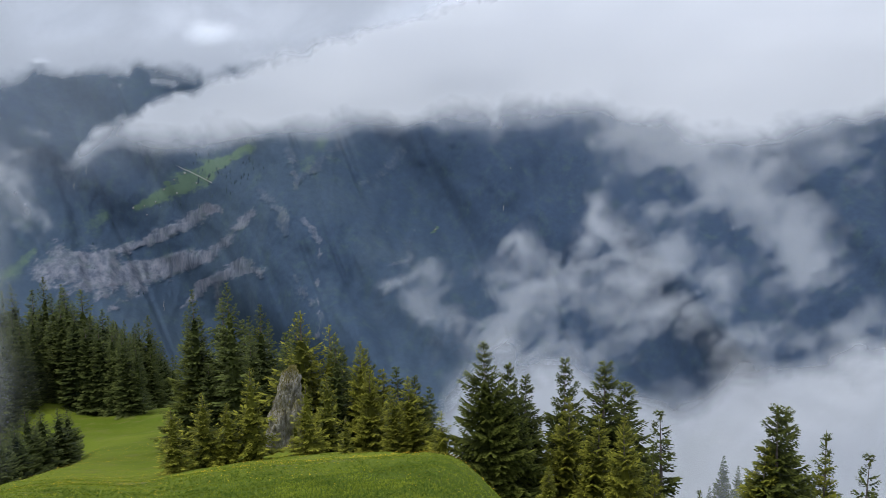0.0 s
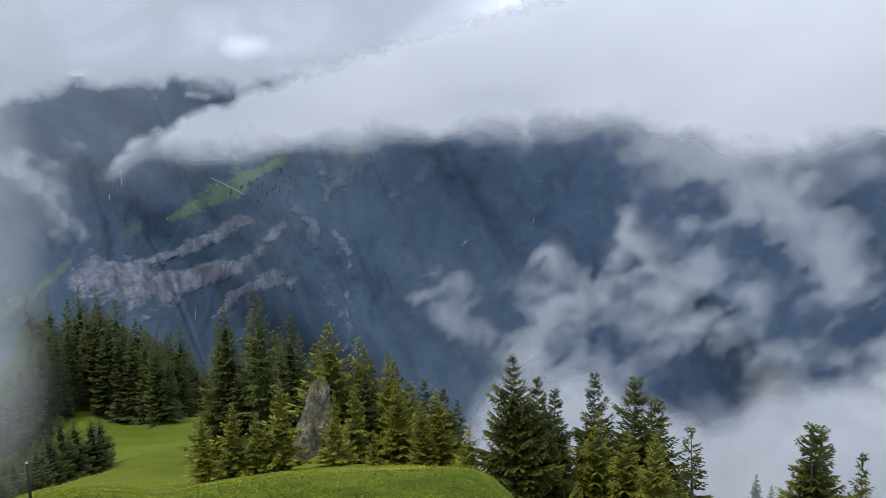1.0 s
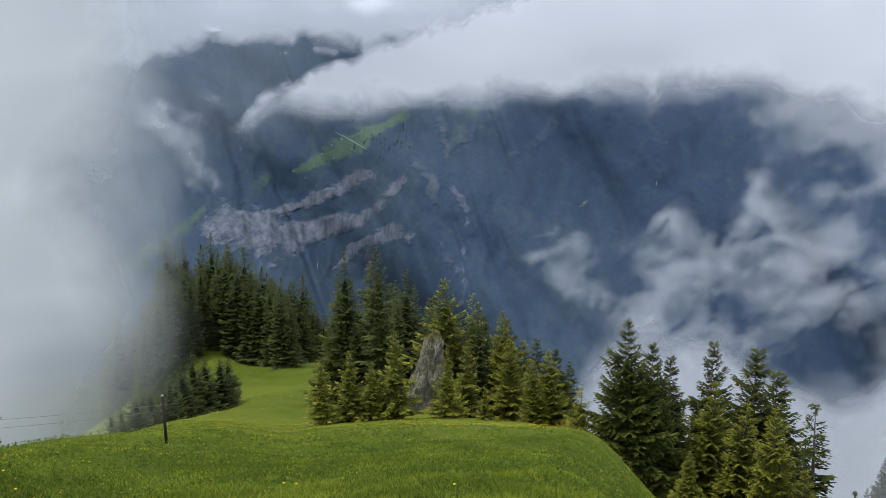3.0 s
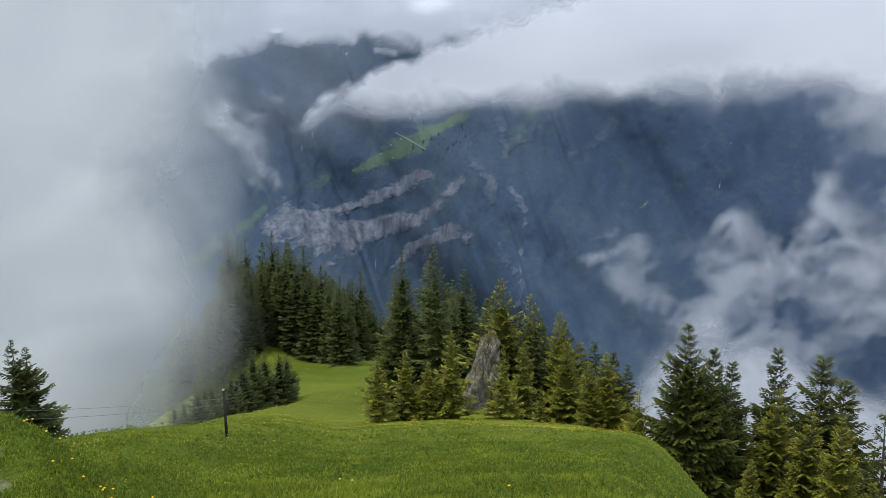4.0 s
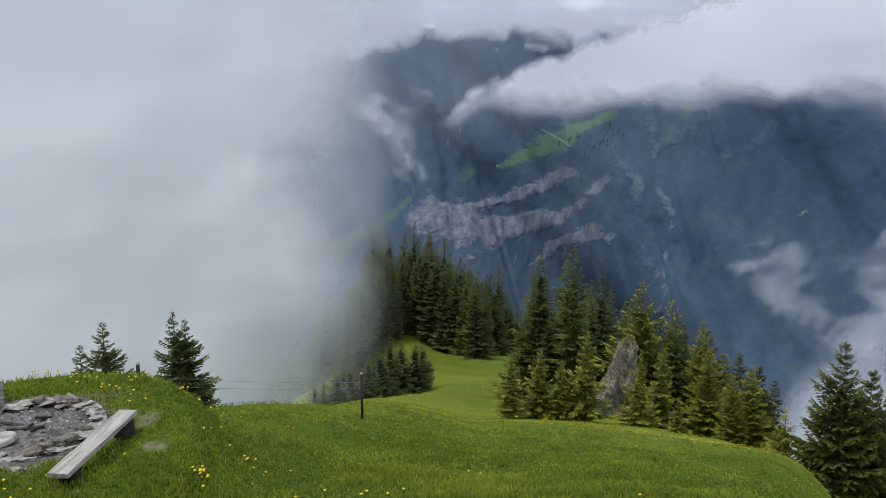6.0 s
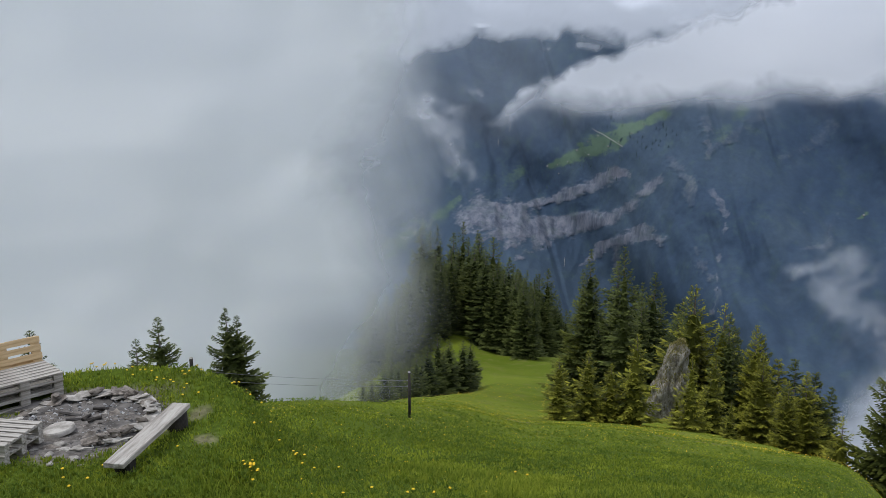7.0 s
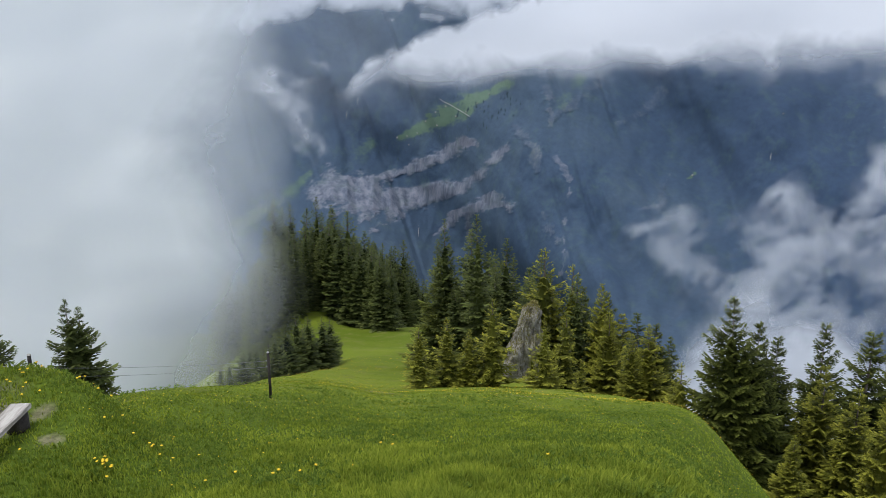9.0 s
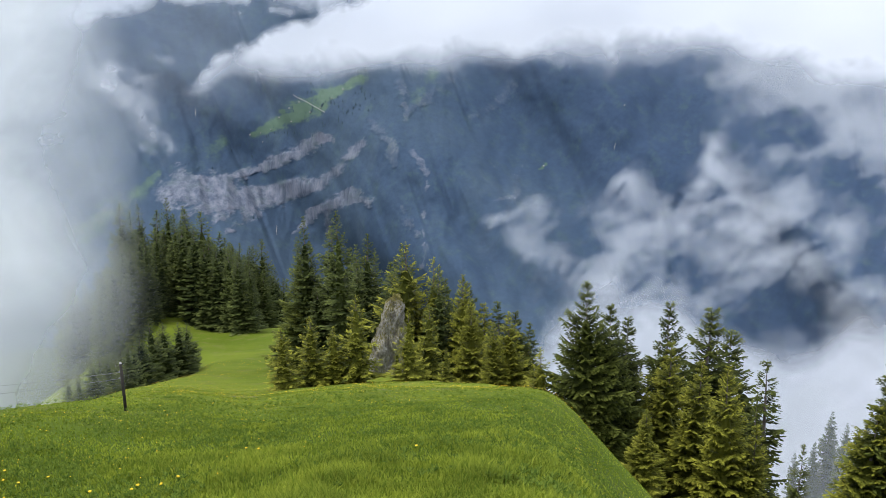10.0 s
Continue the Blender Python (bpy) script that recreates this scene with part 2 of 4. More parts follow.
def value_noise(x, y, z, seed=0):
    x, y, z = np.broadcast_arrays(np.asarray(x, float), np.asarray(y, float), np.asarray(z, float))
    fx, fy, fz = np.floor(x), np.floor(y), np.floor(z)
    ix, iy, iz = fx.astype(np.int64), fy.astype(np.int64), fz.astype(np.int64)
    u, v, w = [s * s * (3 - 2 * s) for s in (x - fx, y - fy, z - fz)]
    total = 0.0
    for a in (0, 1):
        for b in (0, 1):
            for c in (0, 1):
                k = (u if a else 1 - u) * (v if b else 1 - v) * (w if c else 1 - w)
                total = total + k * lattice(ix + a, iy + b, iz + c, seed)
    return total


def fbm(x, y, z=0.0, octaves=5, seed=0, gain=0.5):
    """Layered noise about zero, within about -1 to 1."""
    total, amount, size, f = 0.0, 1.0, 0.0, 1.0
    for k in range(octaves):
        total = total + amount * (value_noise(np.asarray(x) * f, np.asarray(y) * f, np.asarray(z) * f, seed + k) * 2 - 1)
        size, amount, f = size + amount, amount * gain, f * 2.03
    return total / size * 1.6


VALLEY = -1000.0


def ground_z(x, y):
    """Height of the near hillside, of the saddle and knoll beyond it, and of the valley floor."""
    x, y = np.asarray(x, float), np.asarray(y, float)
    d = np.hypot(x, y) * np.where(y < 0, -1, 1) * np.where(y < 0, np.abs(y) / (np.hypot(x, y) + 1e-6), 1)
    z = soft_interp(d, [-400, -20, 0, 9, 24, 30, 45, 64, 80, 95, 110, 130, 160, 400, 1500, 1700, 9000],
                    [150, 6, -1.7, -5.0, -10.7, -13.4, -19.6, -26.0, -30.4, -33.9, -37.6, -43, -55, -180, -940, VALLEY, VALLEY])
    right = soft_interp(y, [-60, 0, 7, 13, 24, 35, 50, 70, 85, 100, 125, 400], [6, 2.1, 0.35, -0.1, 0.3, -2.6, -11, -23, -28, -37, -54, -140], 0.05)
    left = soft_interp(y, [-60, 0, 6, 9, 11, 14, 20, 24, 30, 39, 49, 58, 70, 85, 95, 110, 400],
                       [-30, -18, -14.8, -13.2, -13.6, -15, -17.2, -18, -19.6, -22.5, -25, -27.4, -32, -43, -55, -60, -80], 0.03)
    z = z - (0.85 + 0.45 * soft_step(30, 20, d)) * softplus(x - right, 0.3) - 0.60 * softplus(left - x, 0.5)
    turn = np.arctan2(-x, y)
    z = z + 0.026 * np.minimum(d, 42) * soft_step(0.37, 0.52, turn) * soft_step(100, 64, d) * soft_step(10, 22, d)
    # the levelled fire place with its grassy rim
    r = np.hypot(x + 10.2, y - 7.15)
    z = z + (-5.2 - z) * soft_step(4.3, 2.5, r) * np.where(y > 0, soft_step(0.40, 0.80, turn), 1.0)
    z = z + 0.48 * np.exp(-((x + 12.5) ** 2 + (y - 15.0) ** 2) / 12) + 0.42 * np.exp(-((x + 10.4) ** 2 + (y - 12.6) ** 2) / 5) + 0.22 * np.exp(-((x + 9.9) ** 2 + (y - 11.2) ** 2) / 2)
    z = z + 2.6 * np.exp(-((x + 51) ** 2 + (y - 94) ** 2) / 70)
    z = z + 0.14 * np.exp(-((x + 7.9) ** 2 + (y - 6.1) ** 2) / 0.7)
    z = z - 2.2 * soft_step(0.47, 0.41, turn) * soft_step(0.20, 0.28, turn) * soft_step(93, 108, d) * soft_step(200, 150, d)
    # the wooded knoll on the far side of the gully
    z = z + 68 * np.exp(-((x - 56) ** 2 + (y - 124) ** 2) / 800)
    z = z + 0.10 * fbm(x / 3.1, y / 3.1, 0, 3, 5) * soft_step(0, 12, np.hypot(x, y)) + 0.6 * fbm(x / 19, y / 19, 0, 3, 9) * soft_step(25, 90, np.hypot(x, y))
    return np.maximum(z, VALLEY + 12 * fbm(x / 300, y / 300, 0, 3, 3))


# ---- the ground: one sheet from the viewpoint to the valley floor ----
FIRE = (-10.38, 7.66)


WORN = ((-8.97, 8.68), (-8.26, 8.03))


def trodden(x, y):
    """Distance, in patch radii, from the worn patches beside the bench."""
    n = 0.35 * fbm(x * 2.5, y * 2.5, 0, 3, 21)
    return np.minimum(np.hypot((x - WORN[0][0]) / 0.24, (y - WORN[0][1]) / 0.3), np.hypot((x - WORN[1][0]) / 0.2, (y - WORN[1][1]) / 0.17)) + n


def build_ground():
    turns = np.radians(np.concatenate([np.arange(-180, -66, 3.0), np.arange(-66, 36, 0.4), np.arange(36, 180.1, 3.0)]))
    reach = np.concatenate([[0.0, 0.5, 1.0, 1.6, 2.3, 3.1], np.geomspace(4, 170, 300), np.geomspace(175, 4900, 60)])
    t, r = np.meshgrid(turns, reach, indexing="ij")
    x, y = r * np.sin(t) + 0.13 * np.exp(-r), r * np.cos(t) + 0.09 * np.exp(-r)
    z = ground_z(x, y)
    far = np.hypot(x - FIRE[0], y - FIRE[1]) + 0.25 * fbm(x * 1.6, y * 1.6, 0, 4, 2)
    bare = soft_step(1.55, 1.15, far)
    bare = np.maximum(bare, 0.7 * soft_step(1.15, 0.45, trodden(x, y)))
    path = np.abs(y - 22.6 + 0.10 * (x + 10) + 0.3 * fbm(x / 4, y / 4, 0, 3, 31)) + 10 * soft_step(-3, 0, x) + 10 * soft_step(-15, -18, x)
    bare = np.maximum(bare, 0.5 * soft_step(0.7, 0.1, path))
    edge = fbm(x / 6, y / 6, 0, 4, 13)
    knoll = soft_step(0, 1, 4 * (1.15 - np.hypot((x + 56) / 16, (y - 117) / 18) + 0.15 * edge))
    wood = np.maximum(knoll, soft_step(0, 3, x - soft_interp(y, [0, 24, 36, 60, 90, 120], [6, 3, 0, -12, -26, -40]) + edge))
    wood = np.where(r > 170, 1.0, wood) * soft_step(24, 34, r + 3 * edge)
    v = np.stack([x, y, z], -1).reshape(-1, 3)
    # lush marks the near turf that carries the painted shade between blades
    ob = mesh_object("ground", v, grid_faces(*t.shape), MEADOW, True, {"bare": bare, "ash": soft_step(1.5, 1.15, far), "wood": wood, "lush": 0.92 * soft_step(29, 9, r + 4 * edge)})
    tagged(ob, "steep green alpine meadow spur falling to a saddle", "meadow", kind="structure")


# ---- the far side of the valley ----
def face_reach(turn, up):
    """Distance of the opposite mountain side by bearing and elevation angle, in degrees."""
    r = soft_interp(up, [-30, -23.5, -16, -10, -6, -2, 2, 6], [2000, 2250, 2600, 2950, 3200, 3450, 3800, 4200], 0.05)
    r = r + 500 * soft_step(-18, -30, turn + 0.8 * up) + 140 * fbm(turn / 7 + 0.12 * up, up / 16, 0, 2, 41) + 12 * fbm(turn / 1.6, up / 2.6, 0, 4, 42)
    gully = np.abs(fbm(turn / 3.2 + 0.10 * up, up / 22, 0, 3, 47))
    return r + 14 * soft_step(0.30, 0.0, gully)


def band(turn, up, a, b, half, ragged=0.8):
    """How far a point lies inside a sloping band of rock or pasture."""
    s = np.clip((turn - a[0]) / (b[0] - a[0]), 0, 1)
    off = np.hypot(turn - (a[0] + s * (b[0] - a[0])), up - (a[1] + s * (b[1] - a[1])))
    n = fbm(turn / 1.4, up / 0.8, 0, 6, 51, 0.65)
    return soft_step(-0.1, 0.7, 1 - off / half + ragged * n)


def face_point(turn, up, lift=0.0):
    r, t = float(face_reach(turn, up)) - lift, radians(turn)
    return Vector((r * math.sin(t), r * math.cos(t), r * math.tan(radians(up)) + lift))


def ribbon(turn, up, line, ragged):
    """A band along a bent line, whose half width changes on the way."""
    best = np.full(np.shape(turn), -9.0)
    n = fbm(turn / 1.1 - 0.3 * up, up / 0.6, 0, 6, 55, 0.68)
    for (t0, e0, w0), (t1, e1, w1) in zip(line, line[1:]):
        s = np.clip(((turn - t0) * (t1 - t0) + (up - e0) * (e1 - e0)) / ((t1 - t0) ** 2 + (e1 - e0) ** 2), 0, 1)
        off = np.hypot(turn - t0 - s * (t1 - t0), up - e0 - s * (e1 - e0))
        best = np.maximum(best, 1 - off / (w0 + s * (w1 - w0)))
    return soft_step(-0.35, 0.75, best - 0.1 + (0.45 + 1.1 * ragged) * n)


def face_rock(t, e):
    """The bedded cliffs, with wooded ledges between them, and the pale gullies and scree above and beside them."""
    rock = ribbon(t, e, ((-25.6, -9.7, 1.6), (-24.3, -10.1, 2.0), (-22.6, -10.5, 2.0), (-21.3, -10.8, 1.5), (-19.8, -10.4, 0.95), (-18.2, -10.0, 0.9), (-16.6, -9.8, 0.6)), 0.2)
    rock = np.maximum(rock, 0.6 * ribbon(t, e, ((-16.6, -9.8, 0.6), (-15.3, -8.9, 0.4), (-14.1, -7.7, 0.4), (-13.3, -6.7, 0.4)), 0.4))
    rock = rock * (1 - 0.7 * ribbon(t, e, ((-21.4, -9.5, 0.15), (-20.2, -9.5, 0.25), (-18.4, -9.0, 0.3), (-16.6, -8.6, 0.4)), 0.3))
    for line, ragged, share_of in (
            (((-23.3, -9.2, 0.25), (-21.6, -8.8, 0.35), (-20.5, -8.6, 0.2)), 0.4, 0.9), (((-20.3, -8.5, 0.35), (-18.1, -7.6, 0.62), (-16.2, -6.65, 0.6)), 0.3, 0.95),
            (((-18.6, -13.1, 0.2), (-17.4, -12.1, 0.4), (-16.4, -11.4, 0.5), (-14.5, -10.6, 0.7), (-13.1, -11.2, 0.45)), 0.5, 0.85), (((-16.2, -11.5, 0.4), (-15.9, -13.6, 0.25)), 0.6, 0.6),
            (((-12.7, -5.7, 0.4), (-11.5, -7.1, 0.4), (-11.2, -8.7, 0.14)), 0.9, 0.36), (((-10.5, -3.2, 0.45), (-10.3, -5.2, 0.35)), 1.0, 0.34), (((-9.9, -4.8, 0.4), (-7.8, -3.1, 0.45), (-6.8, -2.5, 0.4)), 1.0, 0.32),
            (((-5.8, -5.4, 0.2), (-4.3, -4.6, 0.3), (-3.0, -3.3, 0.45)), 1.0, 0.3), (((-9.9, -7.7, 0.2), (-8.9, -9.1, 0.22), (-9.1, -11.4, 0.2), (-9.3, -13.0, 0.22), (-9.1, -14.6, 0.24), (-9.4, -15.8, 0.2)), 0.9, 0.5),
            (((-10.8, -11.6, 0.2), (-10.3, -12.6, 0.5), (-9.5, -13.4, 0.3)), 0.9, 0.4), (((9.7, -10.2, 0.10), (10.2, -8.0, 0.12), (11.1, -6.2, 0.08)), 0.8, 0.4), (((-1.9, -8.0, 0.10), (-3.2, -10.8, 0.14)), 0.8, 0.35),
            (((-4.9, -11.3, 0.12), (-2.9, -10.8, 0.16)), 0.8, 0.4), (((-5.6, -6.8, 0.1), (-4.2, -8.8, 0.1)), 0.8, 0.3)):
        rock = np.maximum(rock, share_of * ribbon(t, e, line, ragged))
    gully = np.abs(fbm(t / 3.2 + 0.10 * e, e / 22, 0, 3, 47))
    return np.maximum(rock, 0.2 * soft_step(0.05, 0.0, gully) * soft_step(0.1, 0.6, fbm(t / 1.5, e / 3.4, 0, 4, 48)) * soft_step(-17, -12, e))


PASTURE = ((-20.8, -6.2, 0.22), (-19.4, -5.6, 0.5), (-18.0, -4.9, 0.7), (-16.6, -4.2, 0.75), (-15.0, -3.4, 0.62), (-13.4, -2.6, 0.45))


def build_mountain():
    turns = np.concatenate([np.arange(-60, -28, 0.22), np.arange(-28, -6, 0.07), np.arange(-6, 46.01, 0.2)])
    ups = np.concatenate([np.arange(-25, -14, 0.2), np.arange(-14, -1, 0.065), np.arange(-1, 4.6, 0.2)])
    t, e = np.meshgrid(turns, ups, indexing="ij")
    e = e - np.maximum(0, e - 2.9) * 0.75 + soft_step(-4, 2, e) * 0.3 * fbm(t / 2.5, 0 * t, 0, 4, 61)
    rock = face_rock(t, e)
    pasture = ribbon(t, e, PASTURE, 0.3) * (0.7 + 0.3 * soft_step(-0.3, 0.3, fbm(t / 0.5, e / 0.5, 0, 4, 71)))
    pasture = np.maximum(pasture, 0.36 * ribbon(t, e, ((-33, -12.2, 0.9), (-29.9, -10.7, 0.7), (-28.2, -9.3, 0.4), (-27.1, -8.5, 0.2)), 0.5))
    pasture = np.maximum(pasture, 0.3 * ribbon(t, e, ((-24.2, -7.4, 0.4), (-22.6, -6.6, 0.3)), 0.9))
    pasture = np.maximum(pasture, 0.25 * band(t, e, (-9.4, -3.6), (-8.6, -2.6), 0.7, 1.0))
    pasture = np.maximum(pasture, 0.7 * band(t, e, (-0.9, -8.9), (-0.6, -8.6), 0.18, 0.4))
    r = face_reach(t, e) - rock * (5 + 9 * fbm(t / 0.6, e / 2.4, 0, 2, 82))
    a = np.radians(t)
    v = np.stack([r * np.sin(a), r * np.cos(a), r * np.tan(np.radians(e))], -1).reshape(-1, 3)
    # the dense mask grades the painted haze from left to right
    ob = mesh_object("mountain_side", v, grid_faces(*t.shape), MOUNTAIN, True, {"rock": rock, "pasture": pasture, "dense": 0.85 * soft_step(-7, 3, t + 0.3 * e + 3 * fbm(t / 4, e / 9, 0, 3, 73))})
    tagged(ob, "dark forested mountain side with grey cliff bands", "mountain", kind="structure")


# ---- clouds: each a bank of ragged vapour, thick in the middle and thin at its rims ----
def cloud_bank(name, label, span, rise, step, reach, depth, layers, cover, swell=0.006, recline=0.0):
    turns, ups = np.arange(span[0], span[1], step), np.arange(rise[0], rise[1], step)
    t, e = np.meshgrid(turns, ups, indexing="ij")
    verts, faces, dens, count = [], [], [], 0
    for k in range(layers):
        whole = np.clip(cover(t, e, 0.37 * k / max(1, layers - 1)), 0, 0.985)
        d = 1 - (1 - whole) ** (1.0 / layers)
        d = d * soft_step(0.0, 0.2 / layers, d)
        r = (reach + depth * k / max(1, layers - 1)) * (1 + swell * fbm(t / 7, e / 5, k * 0.7, 2, 91) + recline * (e - rise[0]))
        a = np.radians(t)
        v = np.stack([r * np.sin(a), r * np.cos(a), r * np.tan(np.radians(e))], -1).reshape(-1, 3)
        f = grid_faces(*t.shape)
        flat = d.ravel()
        f = f[flat[f].max(1) > 0.0008]
        used, back = np.unique(f, return_inverse=True)
        verts.append(v[used])
        dens.append(flat[used])
        faces.append(back.reshape(f.shape) + count)
        count += len(used)
    ob = mesh_object(name, np.concatenate(verts), np.concatenate(faces), CLOUD, True, {"vapour": np.concatenate(dens)})
    tagged(ob, label, "cloud", kind="stuff")


def billow(t, e, k, size, seed, octaves=6, gain=0.5):
    """Ragged, wispy noise, drawn out along the drift."""
    wx, wy = fbm(t / size, e / size, k, 2, seed + 7), fbm(t / size, e / size, k + 9, 2, seed + 8)
    return fbm(t / size + 0.3 * wx, e / size * 1.25 + 0.3 * wy, k, octaves, seed, gain)


def puffs_along(t, e, lines):
    """A soft body along bent lines of (weight, (bearing, elevation, half width), ...)."""
    shape = np.zeros_like(t)
    for weight, *line in lines:
        for (t0, e0, w0), (t1, e1, w1) in zip(line, line[1:]):
            s = np.clip(((t - t0) * (t1 - t0) + (e - e0) * (e1 - e0)) / ((t1 - t0) ** 2 + (e1 - e0) ** 2), 0, 1)
            off = np.hypot(t - t0 - s * (t1 - t0), e - e0 - s * (e1 - e0)) / (1.3 * (w0 + s * (w1 - w0)))
            shape = np.maximum(shape, weight * np.exp(-0.7 * off ** 1.4))
    return shape


def deck(t, e, k):
    """The long cloud that lies on the mountain side, with its tongue to the west."""
    n, fine = billow(t, e, k, 3, 100, 4), billow(t, e, k, 1.2, 108, 3)
    low = soft_interp(t, [-30, -24, -22.3, -20.5, -18.8, -16.9, -13.2, -9.3, -5.4, 2.4, 6.3, 10, 13, 16, 20, 24, 27, 50], [-2.5, -2.5, -1.9, -2.2, -2.4, -2.1, -1.8, -1.5, -1.6, -1.3, -1.1, -1.2, -2.0, -2.6, -2.8, -2.2, -1.6, -1.8], 0.02)
    top = soft_interp(t, [-40, -24.6, -24.0, -22.9, -21.2, -19.6, -17.2, -14.0, -11, -8.3, -5.6, -3.7, 4, 50], [-6, -3.4, -2.3, -0.95, -0.1, 0.65, 1.45, 2.8, 3.85, 4.4, 4.95, 5.5, 8, 14], 0.01)
    under = soft_step(-1.3, 1.6, e - low + 0.8 * n + 0.1 * fine)
    under = np.maximum(under, 0.12 * soft_step(-3.2, 0.4, e - low + 0.8 * n))
    over = soft_step(-0.15, 0.9, top - e + 0.35 * n + 0.35 * fine)
    hollow = 0.45 * np.exp(-0.5 * (((t + 21.6) / 0.7) ** 2 + ((e + 1.1 - 0.7 * (t + 21.6)) / 0.3) ** 2))
    return 0.99 * under * over * (1 - hollow)


def upper(t, e, k):
    n, fine = billow(t, e, k + 3, 5, 130), billow(t, e, k + 3, 1.1, 133)
    low = soft_interp(t, [-60, -34, -30, -28.3, -26.8, -25.8, -24.6, -22, -20.2, -17.6, -8, 0], [-0.4, 0.2, 0.95, 1.55, 2.1, 2.8, 2.4, 2.25, 2.35, 1.9, 3.0, 4.5], 0.01)
    gap = soft_step(0.1, 1.2, np.exp(-0.5 * (((t + 15.6) / 1.3) ** 2 + ((e - 4.9) / 0.7) ** 2)) + 0.35 * billow(t, e, k + 1, 2.0, 137))
    haze = 0.15 * soft_step(-14, -24, t) * soft_step(-10, -1, e)
    body = soft_step(-0.6, 1.0, e - low + 0.8 * n + 0.35 * fine) * soft_step(4, -4, t)
    puff = puffs_along(t, e, ((0.9, (-25.4, 3.0, 0.3), (-24.2, 2.7, 0.35)), (0.8, (-21.6, 1.6, 0.2), (-21.1, 1.65, 0.2)), (0.8, (-19.2, 1.9, 0.2), (-17.9, 1.8, 0.3))))
    body = np.maximum(body, 0.5 * soft_step(0.2, 1.2, puff + 0.9 * fine * np.sqrt(puff)))
    folds = soft_step(-0.4, 0.8, billow(0.9 * t + 0.4 * e, 0.9 * e - 0.4 * t, k, 5, 139)) * soft_step(3.6, 5.0, e)
    return np.maximum(haze, 0.97 * body * (1 - 0.75 * gap) * (1 - 0.3 * folds))


WISPS = (
    (1.25, (10.8, -1.6, 0.6), (14.6, -2.6, 1.3), (17.9, -4.0, 1.8), (20.4, -5.6, 1.9), (21.6, -7.4, 1.5), (23.3, -9.4, 1.3), (24.7, -11.1, 0.9)), (1.0, (14.8, -7.5, 0.45), (17.0, -6.9, 0.8), (19.5, -6.3, 0.9)),
    (0.6, (25.0, -2.0, 1.2), (28.0, -5.0, 0.9)), (1.1, (5.3, -9.7, 0.5), (6.2, -11.0, 0.7), (8.1, -11.7, 0.9), (10.8, -11.1, 1.2), (13.4, -11.3, 1.3), (16.4, -11.3, 1.2), (18.6, -11.9, 0.9), (19.0, -13.7, 0.7)),
    (1.1, (10.7, -8.3, 0.6), (12.0, -9.6, 1.0), (13.3, -11.2, 1.1)), (1.0, (10.0, -13.0, 1.0), (13.5, -14.3, 1.1), (16.9, -14.4, 0.9), (18.8, -13.6, 0.7)),
    (1.2, (7.4, -12.3, 1.1), (6.0, -13.8, 1.2), (4.3, -15.4, 1.3), (3.2, -17.4, 1.6), (6.0, -17.6, 1.6), (9.8, -17.4, 1.4)),
    (0.6, (-3.2, -12.6, 0.4), (-1.5, -11.2, 0.55), (-0.9, -12.4, 0.8), (-1.8, -13.5, 0.7), (-0.2, -15.0, 0.7), (2.3, -15.0, 0.8), (4.2, -14.2, 0.8)), (1.0, (19.0, -16.6, 0.6), (22.0, -15.5, 0.8), (25.0, -15.2, 0.9), (29.0, -15.6, 0.9)),
)


def wisps(t, e, k):
    """Torn shreds that rise out of the valley."""
    ta, ea = 0.83 * t + 0.56 * e, 0.83 * e - 0.56 * t
    n, fine = billow(0.8 * ta, 1.1 * ea, k, 2.6, 160, 4, 0.6), billow(0.8 * ta, 1.2 * ea, k + 3, 1.0, 168, 4, 0.62)
    shape = puffs_along(t + 1.2 * n, e + 0.9 * billow(t, e, k, 2.0, 163, 3), WISPS)
    body = 1.15 * shape - 0.12 + (1.1 * n + 0.6 * fine) * np.sqrt(shape)
    return 0.72 * soft_step(-0.30, 1.75, body) * soft_step(-0.4, -2.0, e)


def valley_fog(t, e, k):
    n = billow(t, e, k + 5, 4, 190)
    top = soft_interp(t, [-12, -4, -1.6, 0.2, 2.6, 4.5, 8.4, 12.4, 16.3, 18.5, 20, 22.5, 25, 30, 50], [-30, -24.5, -21.7, -19.8, -17.4, -17.0, -17.9, -18.7, -19.4, -18.4, -17.4, -17.2, -15.9, -15.8, -15], 0.02)
    return (0.90 + 0.05 * np.clip(billow(t, e, k, 3, 195), -1, 1)) * soft_step(-1.2, 2.2, top - e + 1.5 * n)


def gully_mist(t, e, k):
    n = billow(t, e, k + 6, 6, 280)
    return 0.22 * soft_step(-1.5, 2.5, -21.5 - e + 1.6 * n) * soft_step(13, 19, t + n)


def fog_wall(t, e, k):
    """The bank that climbs over the left flank of the spur."""
    n = billow(t, e, k + 2, 9, 220)
    edge = soft_interp(e, [-40, -24, -20, -16.7, -12.3, -6.5, 1.2, 5, 20], [-35.5, -34.6, -32.6, -31.6, -32.6, -32.7, -31.6, -29, -26.5], 0.05)
    return 0.985 * soft_step(-4.2, 5.0, edge - t + 2.6 * n) * (1 - 0.36 * soft_step(-13, -18, e) * soft_step(-44, -35, t))


